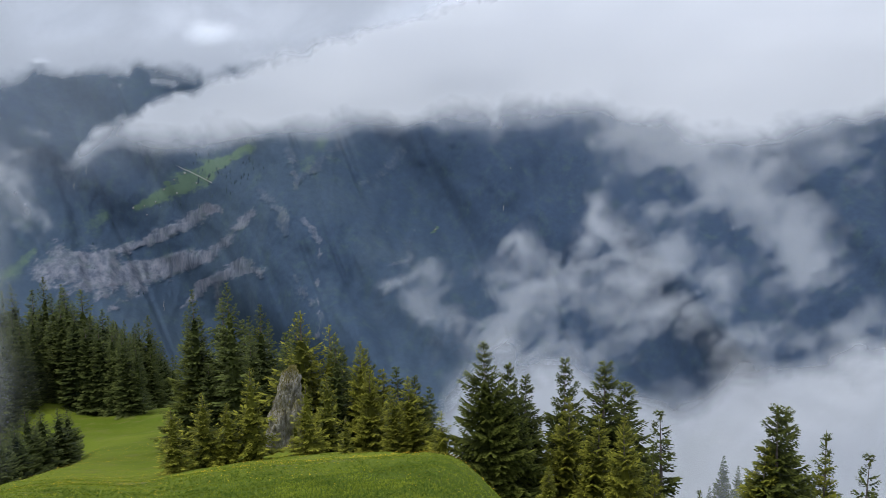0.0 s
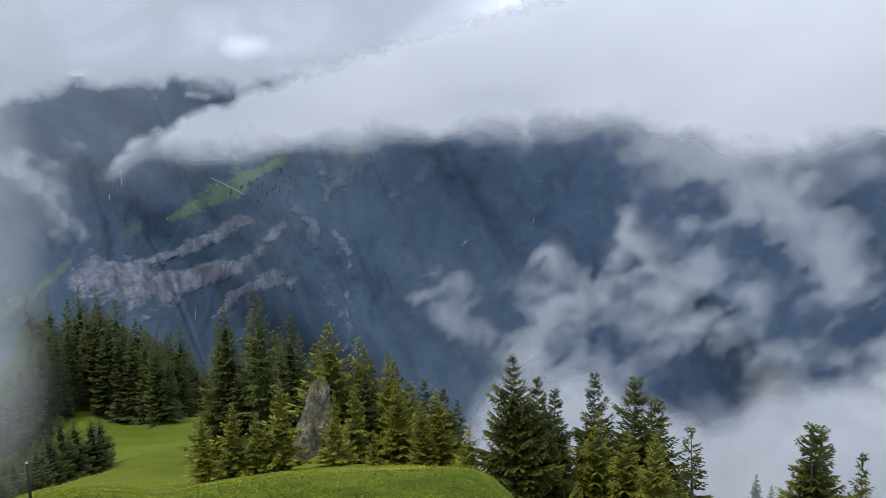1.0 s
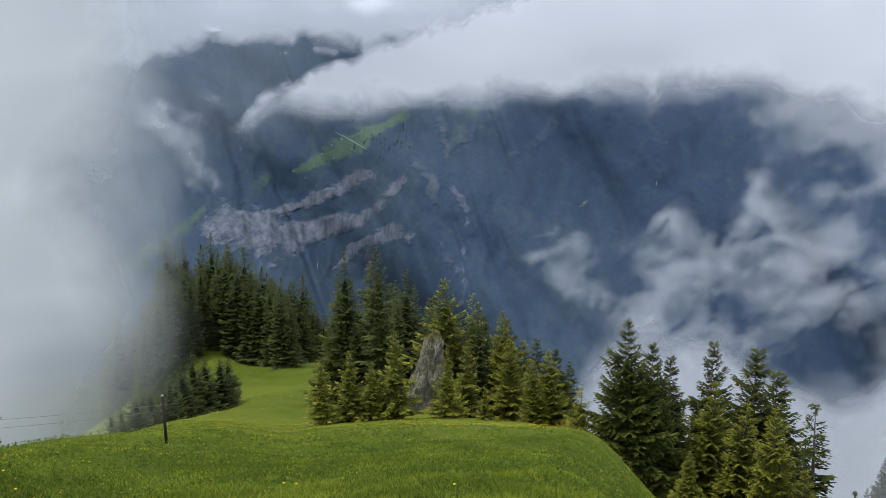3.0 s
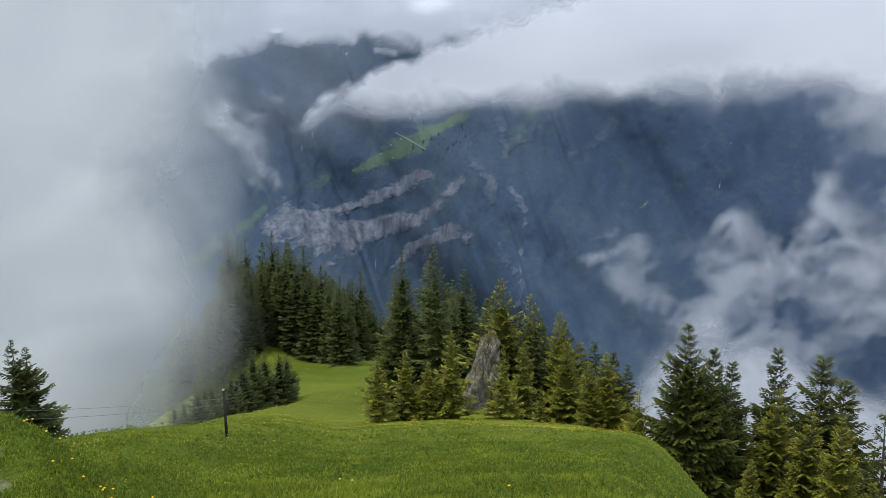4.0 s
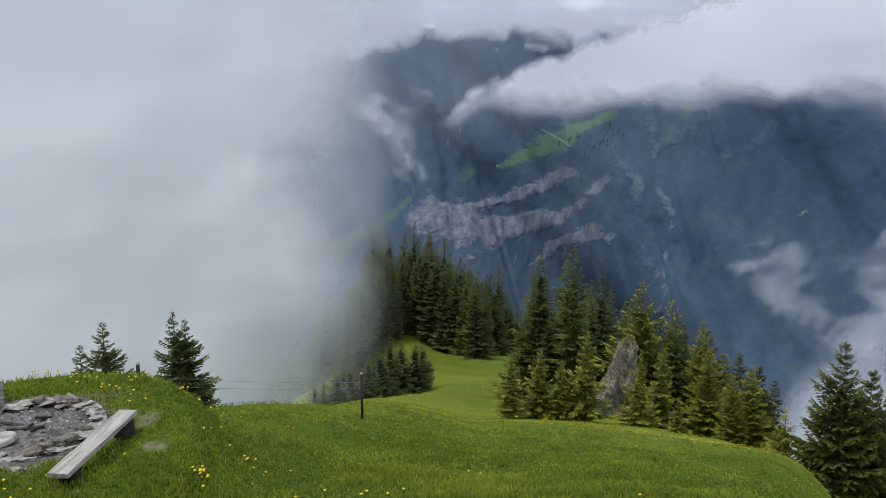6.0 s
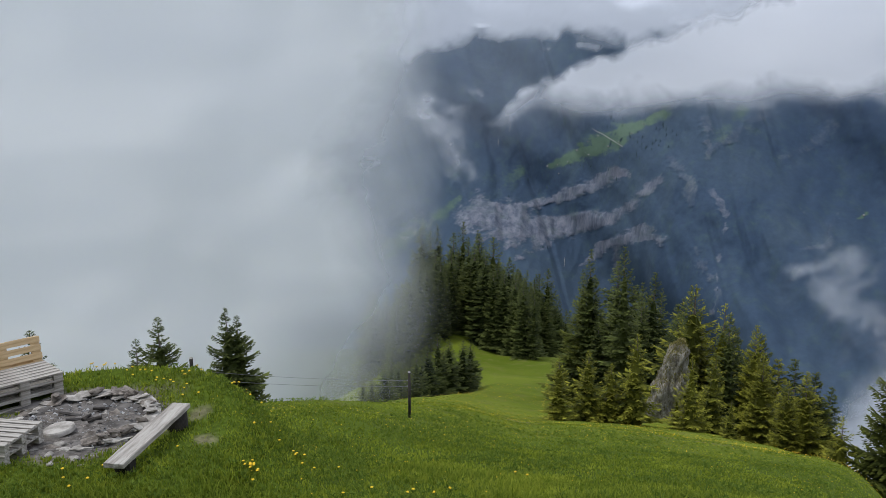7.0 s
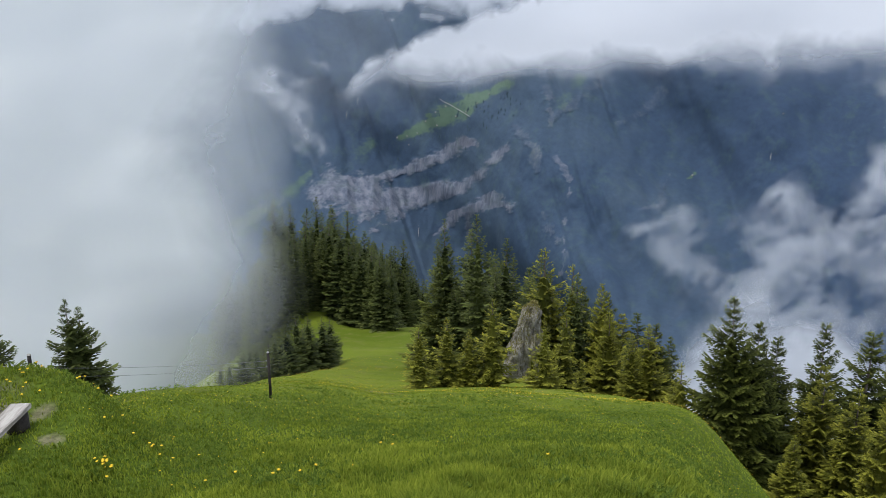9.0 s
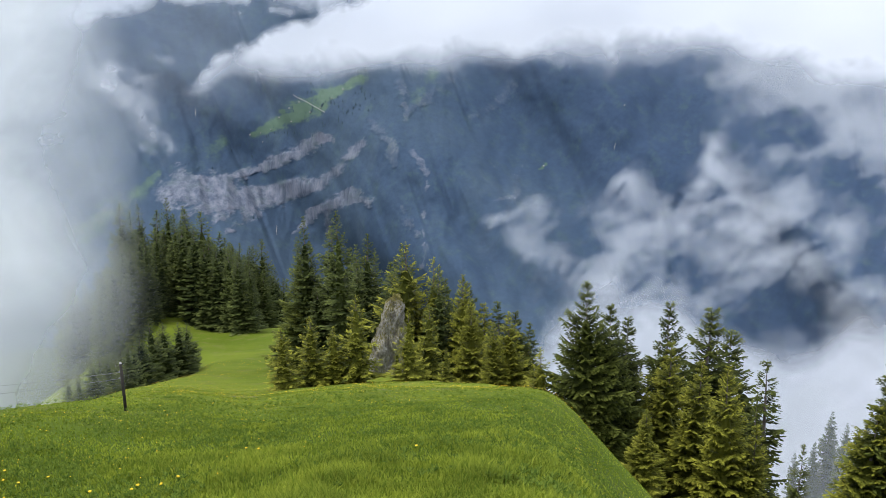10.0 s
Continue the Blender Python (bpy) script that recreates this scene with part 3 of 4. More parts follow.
def small_wisp(t, e, k):
    n, fine = billow(t, e, k + 4, 2.0, 250), billow(t, e, k + 4, 0.7, 255)
    shape = puffs_along(t + 0.9 * n, e + 0.6 * billow(t, e, k, 1.5, 258, 3), ((1.0, (-29.2, -2.6, 0.6), (-27.2, -2.7, 0.8)), (0.95, (-28.2, -3.0, 0.7), (-27.4, -4.2, 0.6), (-27.0, -5.6, 0.5), (-26.2, -7.0, 0.4)), (0.7, (-26.6, -1.1, 0.25), (-25.7, -1.4, 0.3))))
    return 0.66 * soft_step(-0.15, 1.5, 1.0 * shape - 0.2 + (0.9 * n + 0.45 * fine) * np.sqrt(shape))


def build_clouds():
    cloud_bank("cloud_deck", "long white cloud lying along the mountain side", (-26, 50), (-5.5, 9.5), 0.1, 1000, 120, 2, deck, 0.008, 0.007)
    cloud_bank("high_cloud", "grey cloud over the head of the valley", (-60, 2), (-11, 12), 0.16, 1500, 200, 1, upper)
    cloud_bank("cloud_shreds", "torn white cloud shreds rising from the valley", (-8, 40), (-22, 0), 0.11, 1100, 200, 5, wisps)
    cloud_bank("valley_fog", "pale fog filling the valley behind the spruces", (-10, 60), (-42, -11), 0.25, 210, 200, 2, valley_fog)
    cloud_bank("thin_mist", "thin mist before the wood across the gully", (10, 50), (-36, -18), 0.3, 95, 20, 1, gully_mist)
    cloud_bank("fog_bank", "grey fog bank climbing over the slope", (-75, -22), (-36, 16), 0.3, 34, 58, 3, fog_wall, 0.01)
    cloud_bank("small_cloud", "small ragged cloud before the far ridge", (-33, -20), (-10, 1), 0.12, 1500, 150, 3, small_wisp)


# ---- spruces ----
def spruce_crown(seed, height, spread, whorls, arms, twigs, bare=0.04, thin=0.0, top=0.9, plump=1.0):
    """Whorls of drooping branches, each a flat frond of side twigs that carry folded sprays of needles."""
    rng = random.Random(seed)
    verts, faces, tips = [], [], []
    down = Vector((0, 0, 1))

    def spray(a, b, wide, sag, tip):
        """A spray from a to b, folded along its middle."""
        along = b - a
        side = along.cross(down)
        side = side.normalized() * wide if side.length > 1e-5 else Vector((wide, 0, 0))
        mid, n = a + along * 0.45 - down * sag, len(verts)
        verts.extend([tuple(a), tuple(mid + side), tuple(b), tuple(mid - side)])
        faces.extend([(n, n + 1, n + 2), (n, n + 2, n + 3)])
        tips.extend([tip * 0.6, tip, min(1.0, tip + 0.3), tip])

    sway, gap = rng.uniform(0, 6.28), height * (1 - bare) / whorls
    for k in range(whorls):
        level = bare + (1 - bare) * (1 - (1 - (k + 0.3 * rng.random()) / whorls) ** 1.12)
        number = max(4, round(arms * (0.5 + 0.5 * (1 - level)) + rng.uniform(-0.8, 0.8)))
        for i in range(number):
            if rng.random() < thin:
                continue
            turn = 2 * math.pi * i / number + 2.4 * k + rng.uniform(-0.4, 0.4)
            u = min(0.985, level + rng.uniform(-0.35, 0.45) * gap / height)
            lump = 1 + 0.16 * math.sin(2 * turn + sway + 5 * u) + 0.10 * math.sin(23 * u + sway) + 0.08 * math.sin(47 * u + 3 * turn)
            length = (spread * (1 - u) ** top * lump + 0.004 * height) * rng.choice((0.62, 0.85, 0.95, 1.0, 1.08)) * rng.uniform(0.9, 1.08) * min(1.0, 0.75 + 3 * u)
            out, across = Vector((math.cos(turn), math.sin(turn), 0)), Vector((-math.sin(turn), math.cos(turn), 0))
            droop, lift = (0.48 - 1.0 * u) * rng.uniform(0.7, 1.3), rng.uniform(0.12, 0.34)
            foot = Vector((0, 0, u * height))
            at = lambda s: foot + out * (length * s) + down * (length * (-droop * s + lift * s * s))
            steps = max(4, round(twigs * min(1.0, 0.3 + length / spread)))
            for j in range(steps):
                s = 0.12 + 0.86 * (j + rng.random()) / steps
                base = at(s)
                reach = (length * 0.30 * (1.04 - s) ** 0.6 * min(1.0, 0.6 + 1.4 * s) + 0.016 * height * min(1.0, 0.4 + 2.2 * (1 - u))) * rng.uniform(0.7, 1.25)
                for sign in (-1, 1):
                    way = (out * rng.uniform(0.55, 0.95) + across * sign * rng.uniform(0.5, 0.95)).normalized()
                    fall = rng.uniform(0.05, 0.55) * (1 - 0.5 * u)
                    knee = base + (way - down * fall * 0.5) * reach * 0.5
                    tip = min(1.0, max(0.0, (s - 0.2) * rng.uniform(0.5, 1.2)))
                    spray(base, knee, plump * reach * rng.uniform(0.14, 0.22), reach * 0.05, tip * 0.7)
                    spray(knee - (knee - base) * 0.15, knee + (way - down * fall * 1.3) * reach * 0.5, plump * reach * rng.uniform(0.12, 0.20), reach * 0.06, tip)
            spray(at(0.78), at(1.07), length * 0.06 * plump + 0.002 * height, length * 0.02, 0.9)
    # ragged skirts added round the trunk, to fill the crown's gaps with dark shade
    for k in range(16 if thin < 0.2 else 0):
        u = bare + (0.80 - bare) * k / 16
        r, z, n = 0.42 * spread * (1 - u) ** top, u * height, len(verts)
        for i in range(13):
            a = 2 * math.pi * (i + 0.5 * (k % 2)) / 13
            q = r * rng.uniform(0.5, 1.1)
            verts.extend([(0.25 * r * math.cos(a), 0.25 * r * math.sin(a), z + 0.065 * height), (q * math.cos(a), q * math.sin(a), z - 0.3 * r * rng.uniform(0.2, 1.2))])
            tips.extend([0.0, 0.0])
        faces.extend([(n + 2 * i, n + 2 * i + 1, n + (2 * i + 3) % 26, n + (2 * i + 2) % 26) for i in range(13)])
    for k in range(6):
        a = Vector((0, 0, height * (0.985 - 0.014 * k)))
        turn = k * 2.4
        spray(a, a + Vector((math.cos(turn), math.sin(turn), 0.7)) * height * (0.010 + 0.004 * k), height * 0.004, 0.003 * height, 0.8)
    spray(Vector((0, 0, height * 0.94)), Vector((0.001, 0, height)), height * 0.004, 0.003, 0.8)
    return verts, faces, tips


def trunk_mesh(height, radius, rng):
    bm = bmesh.new()
    rings = []
    for k in range(7):
        s = k / 6
        z = -0.6 + (height * 0.97 + 0.6) * s
        r = radius * (1 - s) ** 0.9 + 0.006
        c = Vector((rng.uniform(-1, 1) * 0.03 * s, rng.uniform(-1, 1) * 0.03 * s, z))
        rings.append([bm.verts.new(c + Vector((math.cos(a), math.sin(a), 0)) * r * rng.uniform(0.93, 1.07)) for a in [2 * math.pi * i / 8 for i in range(8)]])
    for a, b in zip(rings, rings[1:]):
        for i in range(8):
            bm.faces.new((a[i], a[(i + 1) % 8], b[(i + 1) % 8], b[i]))
    return bm


KINDS = {}


def spruce_kind(key, seed, height, spread, whorls, arms, twigs, needles, label, thin=0.0, bare=0.04, top=0.9, plump=1.0):
    tree = new("spruce_tree")
    part("trunk", trunk_mesh(height, height * 0.014 + 0.03, random.Random(seed)), BARK, tree, smooth=True)
    v, f, tips = spruce_crown(seed, height, spread, whorls, arms, twigs, bare, thin, top, plump)
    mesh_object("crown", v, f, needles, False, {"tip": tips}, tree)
    tagged(tree, label, "tree")
    KINDS[key] = (tree, height, [])


def plant(key, x, y, height, turn, group="", label=""):
    tree, full, used = KINDS[key]
    s = 1.04 * height / full
    wide = 0.92 + 0.35 * math.sin(40 * x + 23 * y) ** 2
    m = Matrix.Translation((x, y, float(ground_z(x, y)) - 0.05)) @ Euler((0.025 * math.sin(9 * x), 0.025 * math.sin(7 * y), 0)).to_matrix().to_4x4() @ Matrix.Rotation(turn, 4, "Z") @ Matrix.Diagonal((s * wide, s * wide, s, 1))
    if used:
        ob = copy_thing(tree, m @ Matrix.Diagonal([1 / k for k in tree.scale] + [1]))
    else:
        ob = tree
        ob.matrix_basis = m
    used.append(ob)
    return tagged(ob, label, group=group)

# stands of spruce: kind, place and height
RIGHT_STAND = [
    ("broad", 1.9, 40.0, 11.4), ("broad", 2.9, 41.4, 12.0), ("tall", 3.9, 43.3, 13.0), ("tall", 6.6, 47.0, 18.3), ("tall", 9.1, 48.7, 20.9),
    ("tall", 10.8, 50.4, 22.0), ("fresh", 6.5, 43.5, 14.3), ("fresh", 5.3, 44.7, 12.2), ("fresh", 7.8, 41.3, 13.5), ("fresh", 8.9, 38.5, 12.7),
    ("fresh", 10.0, 38.7, 11.1), ("fresh", 4.1, 32.7, 4.4), ("thin", 12.4, 43.8, 18.6), ("thin", 11.4, 43.0, 15.7), ("thin", 11.2, 35.3, 10.2),
    ("tall", 14.3, 33.0, 16.4), ("tall", 15.1, 33.8, 17.1), ("fresh", 13.0, 32.5, 13.1), ("thin", 17.9, 35.8, 19.3), ("thin", 19.6, 37.1, 20.7),
    ("fresh", 16.2, 34.4, 16.4),
]
CRAG_STAND = [
    ("wood", -24.3, 74.1, 11.6), ("wood_two", -23.9, 76.3, 11.5), ("broad", -18.9, 59.0, 9.0), ("wood", -17.9, 63.5, 9.8), ("tall", -17.8, 69.8, 13.8),
    ("fresh", -17.4, 71.9, 14.3), ("wood", -17.6, 78.0, 16.2), ("wood_two", -16.6, 80.3, 16.4), ("wood", -16.2, 82.4, 17.3), ("wood_two", -14.2, 78.7, 17.3),
    ("wood", -10.5, 69.2, 16.6), ("tall", -8.3, 63.5, 15.4), ("tall", -6.3, 59.7, 14.9), ("fresh", -4.9, 59.8, 14.4), ("wood", -3.7, 59.9, 15.4),
    ("tall", -2.2, 52.0, 12.1), ("wood", -1.7, 54.0, 12.7), ("small", -0.4, 40.0, 6.0),
]
CRAG_FRONT = [
    ("small", -8.2, 41.0, 1.9),
    ("small", -13.5, 37.6, 3.3), ("small", -12.4, 39.1, 3.9), ("small", -11.3, 39.4, 3.2), ("small", -10.2, 39.7, 4.9), ("small", -7.2, 39.3, 3.8),
    ("small", -6.6, 41.5, 4.3), ("small", -5.1, 37.7, 1.9), ("fresh", -4.5, 44.8, 7.5), ("fresh", -2.1, 42.9, 8.0), ("fresh", -2.9, 41.9, 6.2),
]
KNOLL_STAND = [
    ("wood", -43.5, 92.0, 12.6), ("wood_two", -41.8, 91.1, 11.0), ("wood", -40.3, 90.8, 10.9), ("wood_two", -38.0, 88.9, 10.1), ("wood", -36.1, 87.6, 9.2), ("wood_two", -34.8, 87.4, 7.9), ("wood_two", -45.7, 93.9, 12.6),
    ("wood", -47.6, 95.2, 12.9), ("wood", -42.7, 93.6, 11.6), ("wood_two", -39.2, 92.0, 10.4), ("wood", -37.0, 90.4, 9.6),
    ("wood", -45.4, 98.0, 15.2), ("wood_two", -42.6, 97.1, 13.5), ("wood", -41.0, 97.8, 11.3), ("wood_two", -39.8, 100.4, 10.0), ("wood", -39.5, 104.8, 9.5), ("wood_two", -41.3, 114.8, 11.7), ("wood", -43.8, 107.4, 10.9), ("wood_two", -43.2, 112.0, 11.5), ("wood", -55.8, 97.1, 16.3), ("wood_two", -54.4, 100.2, 16.1), ("wood", -51.3, 100.7, 16.3), ("wood_two", -50.7, 104.3, 16.7), ("wood", -47.4, 99.3, 15.1), ("wood_two", -56.8, 108.0, 17.0), ("wood", -60.3, 108.4, 18.2),
]
YOUNG_ROW = [
    (-30.6, 62.0, 5.0), (-30.2, 59.4, 5.4), (-29.9, 56.6, 5.9), (-29.7, 54.5, 6.4), (-28.6, 50.8, 5.2), (-27.5, 46.9, 4.6), (-26.3, 42.9, 4.0),
(-24.4, 38.3, 3.3), (-22.9, 34.5, 2.6), (-29.4, 52.6, 4.9), (-28.2, 48.9, 4.6), (-30.6, 57.0, 5.0), (-29.0, 48.2, 4.4), (-31.4, 58.4, 5.6), (-31.0, 54.4, 5.6), (-30.2, 50.8, 5.2),
    (-28.9, 46.4, 4.8), (-27.4, 43.6, 4.5), (-26.0, 40.4, 4.0), (-25.0, 36.8, 3.4), (-32.4, 60.4, 5.2), (-31.8, 55.6, 5.2),
]
LONE = [(-18.6, 19.6, 4.6), (-18.75, 20.1, 4.4), (-19.4, 17.3, 5.4), (-19.1, 16.1, 4.7), (-19.9, 13.4, 6.3)]


def build_trees():
    rng = random.Random(7)
    spruce_kind("broad", 11, 12.0, 3.3, 36, 12, 26, NEEDLE_DARK, "tall broad dark-green spruce on the steep slope", 0.03, 0.01, 0.80)
    spruce_kind("tall", 12, 14.0, 2.15, 40, 10, 21, NEEDLE_DARK, "tall dark-green spruce on the steep slope", 0.05, 0.04, 0.68)
    spruce_kind("fresh", 13, 11.0, 2.25, 34, 10, 20, NEEDLE_FRESH, "yellowish-green spruce on the steep slope", 0.03, 0.02, 0.82)
    spruce_kind("thin", 14, 13.0, 1.35, 36, 7, 10, NEEDLE_DARK, "slender sparse spruce with a bare lower trunk", 0.2, 0.1, 0.7, 1.2)
    spruce_kind("wood", 15, 13.0, 2.3, 30, 9, 8, NEEDLE_WOOD, "dark-green spruce in the dense wood", 0.02, 0.03, 0.80, 2.1)
    spruce_kind("wood_two", 16, 13.0, 2.1, 30, 9, 8, NEEDLE_WOOD, "dark-green spruce in the dense wood", 0.06, 0.04, 0.74, 2.1)
    spruce_kind("small", 17, 4.5, 1.3, 20, 9, 9, NEEDLE_FRESH, "bushy young green spruce at the meadow's rim", 0.05, 0.01, 0.85, 1.2)
    spruce_kind("young", 18, 4.5, 1.4, 20, 9, 8, NEEDLE_WOOD, "young dark spruce in a row below the meadow", 0.02, 0.01, 0.85, 1.9)
    spruce_kind("lone", 19, 6.0, 1.5, 28, 10, 16, NEEDLE_WOOD, "lone dark spruce behind the grassy mound", 0.12, 0.05, 0.9, 1.5)
    twist = lambda: rng.uniform(0, 6.28)
    g = "spruces on the steep slope"
    for key, x, y, h in RIGHT_STAND:
        plant(key, x, y, h, twist(), g)
    g = "spruces beside the crag"
    for key, x, y, h in CRAG_STAND:
        plant(key, x, y, h, twist(), g)
    for key, x, y, h in CRAG_FRONT:
        plant(key, x, y, h, twist(), g)
    g = "wood on the knoll"
    for key, x, y, h in KNOLL_STAND:
        plant(key, x, y, h, twist(), g)
    g = "row of young spruces"
    for x, y, h in YOUNG_ROW:
        plant("young", x, y, 0.92 * h, twist(), g)
    for x, y, h in LONE:
        plant("lone", x, y, h, twist(), "lone spruces behind the mound")
    # trees that fill the stands behind the front ones
    taken = []

    def fill(number, inside, heights, keys, g, gap):
        tries = 0
        while number and tries < 4000:
            tries += 1
            x, y = inside()
            if all((x - a) ** 2 + (y - b) ** 2 > gap * gap for a, b in taken):
                taken.append((x, y))
                plant(rng.choice(keys), x, y, rng.uniform(*heights), twist(), g)
                number -= 1

    def disc(cx, cy, rx, ry):
        def one():
            a, r = rng.uniform(0, 6.28), math.sqrt(rng.random())
            return cx + rx * r * math.cos(a), cy + ry * r * math.sin(a)
        return one

    fill(15, disc(-52.3, 91.5, 4.5, 4), (9, 12.5), ("wood", "wood_two"), "wood on the knoll", 1.9)
    fill(12, disc(-62.5, 100, 4.5, 5), (10, 14), ("wood", "wood_two"), "wood on the knoll", 1.9)
    fill(140, disc(-51, 112, 12, 13), (10, 14.5), ("wood", "wood_two"), "wood on the knoll", 1.6)
    fill(60, disc(-13, 67, 8, 14), (6, 12), ("wood", "wood", "wood_two"), "spruces beside the crag", 1.8)
    fill(58, disc(-6, 57.5, 6, 8), (7.5, 11.8), ("wood", "small", "wood", "wood_two", "fresh"), "spruces beside the crag", 1.5)
    fill(26, disc(57, 125, 17, 14), (9, 13), ("wood", "wood_two"), "misty wood across the gully", 3.2)


# ---- crag among the spruces ----
def build_crag():
    bm = bmesh.new()
    bmesh.ops.create_icosphere(bm, subdivisions=5, radius=1.0)
    for v in bm.verts:
        p = v.co.copy()
        up = 0.5 * (p.z + 1)
        taper = 1.0 - 0.38 * up ** 3
        square = lambda c: math.copysign(abs(c) ** 0.8, c)
        q = Vector((square(p.x) * 1.32 * taper + 0.50 * up * up - 0.25, square(p.y) * 1.9 * taper, 5.1 * math.copysign(abs(p.z) ** 0.85, p.z)))
        joints = abs(noise.noise(Vector((q.x * 1.1 + 3, q.y * 1.1, q.z * 0.22)))) + 0.5 * abs(noise.noise(Vector((q.x * 2.7, q.y * 2.7 + 5, q.z * 0.4))))
        n = noise.fractal(q * 0.6, 0.7, 2.1, 6) * 0.40 + noise.fractal(Vector((q.x * 3.0, q.y * 3.0, q.z * 1.1)), 0.6, 2.2, 5) * 0.22
        n += 0.3 * (math.floor(4 * noise.noise(Vector((q.x * 0.8, q.y * 0.8, q.z * 0.5)))) / 4) + 0.9 * joints - 0.35
        v.co = q + Vector((p.x, p.y, 0.3 * p.z)) * n
    # dry grass clings to the ledges and the sloping top
    bm.normal_update()
    rng = random.Random(3)
    verts, faces = [], []
    for f in bm.faces:
        c = f.calc_center_median()
        hold = f.normal.z + 0.35 * noise.noise(c * 0.9) + 0.05 * c.z
        if c.z > -2.2 and hold - 0.25 * c.x * (c.z > 0) > 0.22:
            for k in range(3):
                tuft(verts, faces, rng, c - f.normal * 0.03 + Vector((rng.uniform(-0.06, 0.06), rng.uniform(-0.06, 0.06), 0)), rng.uniform(0.10, 0.24), 0.022)
    crag = new("rock_crag")
    part("rock_body", bm, CRAG, crag)
    crag.matrix_basis = pose(-10.4, 49.3, float(ground_z(-10.4, 49.3)) + 0.9, 0, 4, 20) @ Matrix.Diagonal((0.80, 0.85, 0.95, 1))
    tagged(crag, "grey weathered rock crag with a grassy top", "rock")
    mesh_object("grass_cap", verts, faces, DRY, False, None, crag, "dry tufted grass cap")


def tuft(verts, faces, rng, at, height, wide):
    """One bent grass blade."""
    a = rng.uniform(0, 6.28)
    side, lean = Vector((math.cos(a), math.sin(a), 0)) * wide, Vector((math.cos(a + 1.3), math.sin(a + 1.3), 0)) * height * rng.uniform(0.15, 0.7)
    n, mid = len(verts), at + lean * 0.35 + Vector((0, 0, height * 0.6))
    verts.extend([tuple(at - side), tuple(at + side), tuple(mid + side * 0.7), tuple(mid - side * 0.7), tuple(at + lean + Vector((0, 0, height * rng.uniform(0.8, 1.0))))])
    faces.extend([(n, n + 1, n + 2, n + 3), (n + 3, n + 2, n + 4)])


# ---- grass ----
def build_grass():
    rng = np.random.RandomState(5)
    count = 520000
    t = np.radians(rng.uniform(-64, 14, count))
    d = 6.2 * (70 / 6.2) ** (rng.rand(count) ** 1.5)
    near = rng.rand(count) < 0.12
    t, d = np.where(near, rng.uniform(-math.pi, math.pi, count), t), np.where(near, 0.6 + 6 * np.sqrt(rng.rand(count)), d)
    x, y = d * np.sin(t), d * np.cos(t)
    clump = fbm(x * 1.3, y * 1.3, 0, 4, 15)
    far = np.hypot(x - FIRE[0], y - FIRE[1]) + 0.25 * fbm(x * 1.6, y * 1.6, 0, 4, 2)
    spot = trodden(x, y)
    seats = (np.hypot(x + 12.1, y - 7.8) > 0.7) & (np.hypot(x + 10.6, y - 6.3) > 0.6)
    keep = (far > 1.24) & seats & ((spot > 0.85) | (rng.rand(count) < 0.12)) & (rng.rand(count) < (0.75 + 0.5 * clump) * soft_step(70, 28, d)) & (x < soft_interp(y, [0, 24, 36, 60, 90], [30, 8, 0, -12, -26]))
    x, y, d, clump = x[keep], y[keep], d[keep], clump[keep]
    n = len(x)
    z = ground_z(x, y) - 0.01
    rim = np.exp(-((x + 11.6) ** 2 + (y - 9.4) ** 2) / 5.0)
    h = (0.05 + 0.06 * rng.rand(n) + 0.24 * np.clip(clump + 0.1, 0, 1) * soft_step(14, 7.5, d) * rng.rand(n) + 0.08 * rim * rng.rand(n)) * np.clip(1.3 - 0.045 * d, 0.42, 1)
    w = (0.004 + 0.0045 * rng.rand(n) + 0.006 * (rng.rand(n) < 0.12)) * np.clip(d / 9, 0.8, 3.4)
    a = rng.uniform(0, 6.283, n)
    side = np.stack([np.cos(a), np.sin(a), 0 * a], 1) * w[:, None]
    b = a + rng.uniform(0.8, 2.2, n)
    lean = np.stack([np.cos(b), np.sin(b), 0 * b], 1) * (h * rng.uniform(0.1, 0.8, n))[:, None]
    at, up = np.stack([x, y, z], 1), np.stack([0 * h, 0 * h, h], 1)
    mid = at + 0.35 * lean + 0.6 * up
    v = np.stack([at - side, at + side, mid + 0.75 * side, mid - 0.75 * side, at + lean + up * rng.uniform(0.8, 1, n)[:, None]], 1).reshape(-1, 3)
    i = np.arange(n)[:, None] * 5
    me = bpy.data.meshes.new("grass_blades")
    quads, tris = i + np.array([0, 1, 2, 3]), i + np.array([3, 2, 4])
    loops = np.concatenate([quads, tris], 1).ravel()
    me.vertices.add(len(v))
    me.vertices.foreach_set("co", v.ravel())
    me.loops.add(len(loops))
    me.loops.foreach_set("vertex_index", loops.astype(np.int32))
    me.polygons.add(2 * n)
    me.polygons.foreach_set("loop_start", (np.arange(n)[:, None] * 7 + np.array([0, 4])).ravel().astype(np.int32))
    me.update(calc_edges=True)
    me.materials.append(BLADE)
    tagged(new("grass_blades", me), "lush green alpine grass blades", "grass", kind="stuff")


def flower_head(rng, size):
    bm = bmesh.new()
    bmesh.ops.create_icosphere(bm, subdivisions=2, radius=size)
    for v in bm.verts:
        v.co.z = 0.45 * v.co.z + 0.004 * rng.uniform(-1, 1)
        v.co.xy *= rng.uniform(0.85, 1.15)
    return bm


def stem_mesh(height):
    bm = bmesh.new()
    bmesh.ops.create_cone(bm, segments=5, radius1=0.004, radius2=0.003, depth=height, cap_ends=True)
    for v in bm.verts:
        v.co.z += height / 2
    return bm


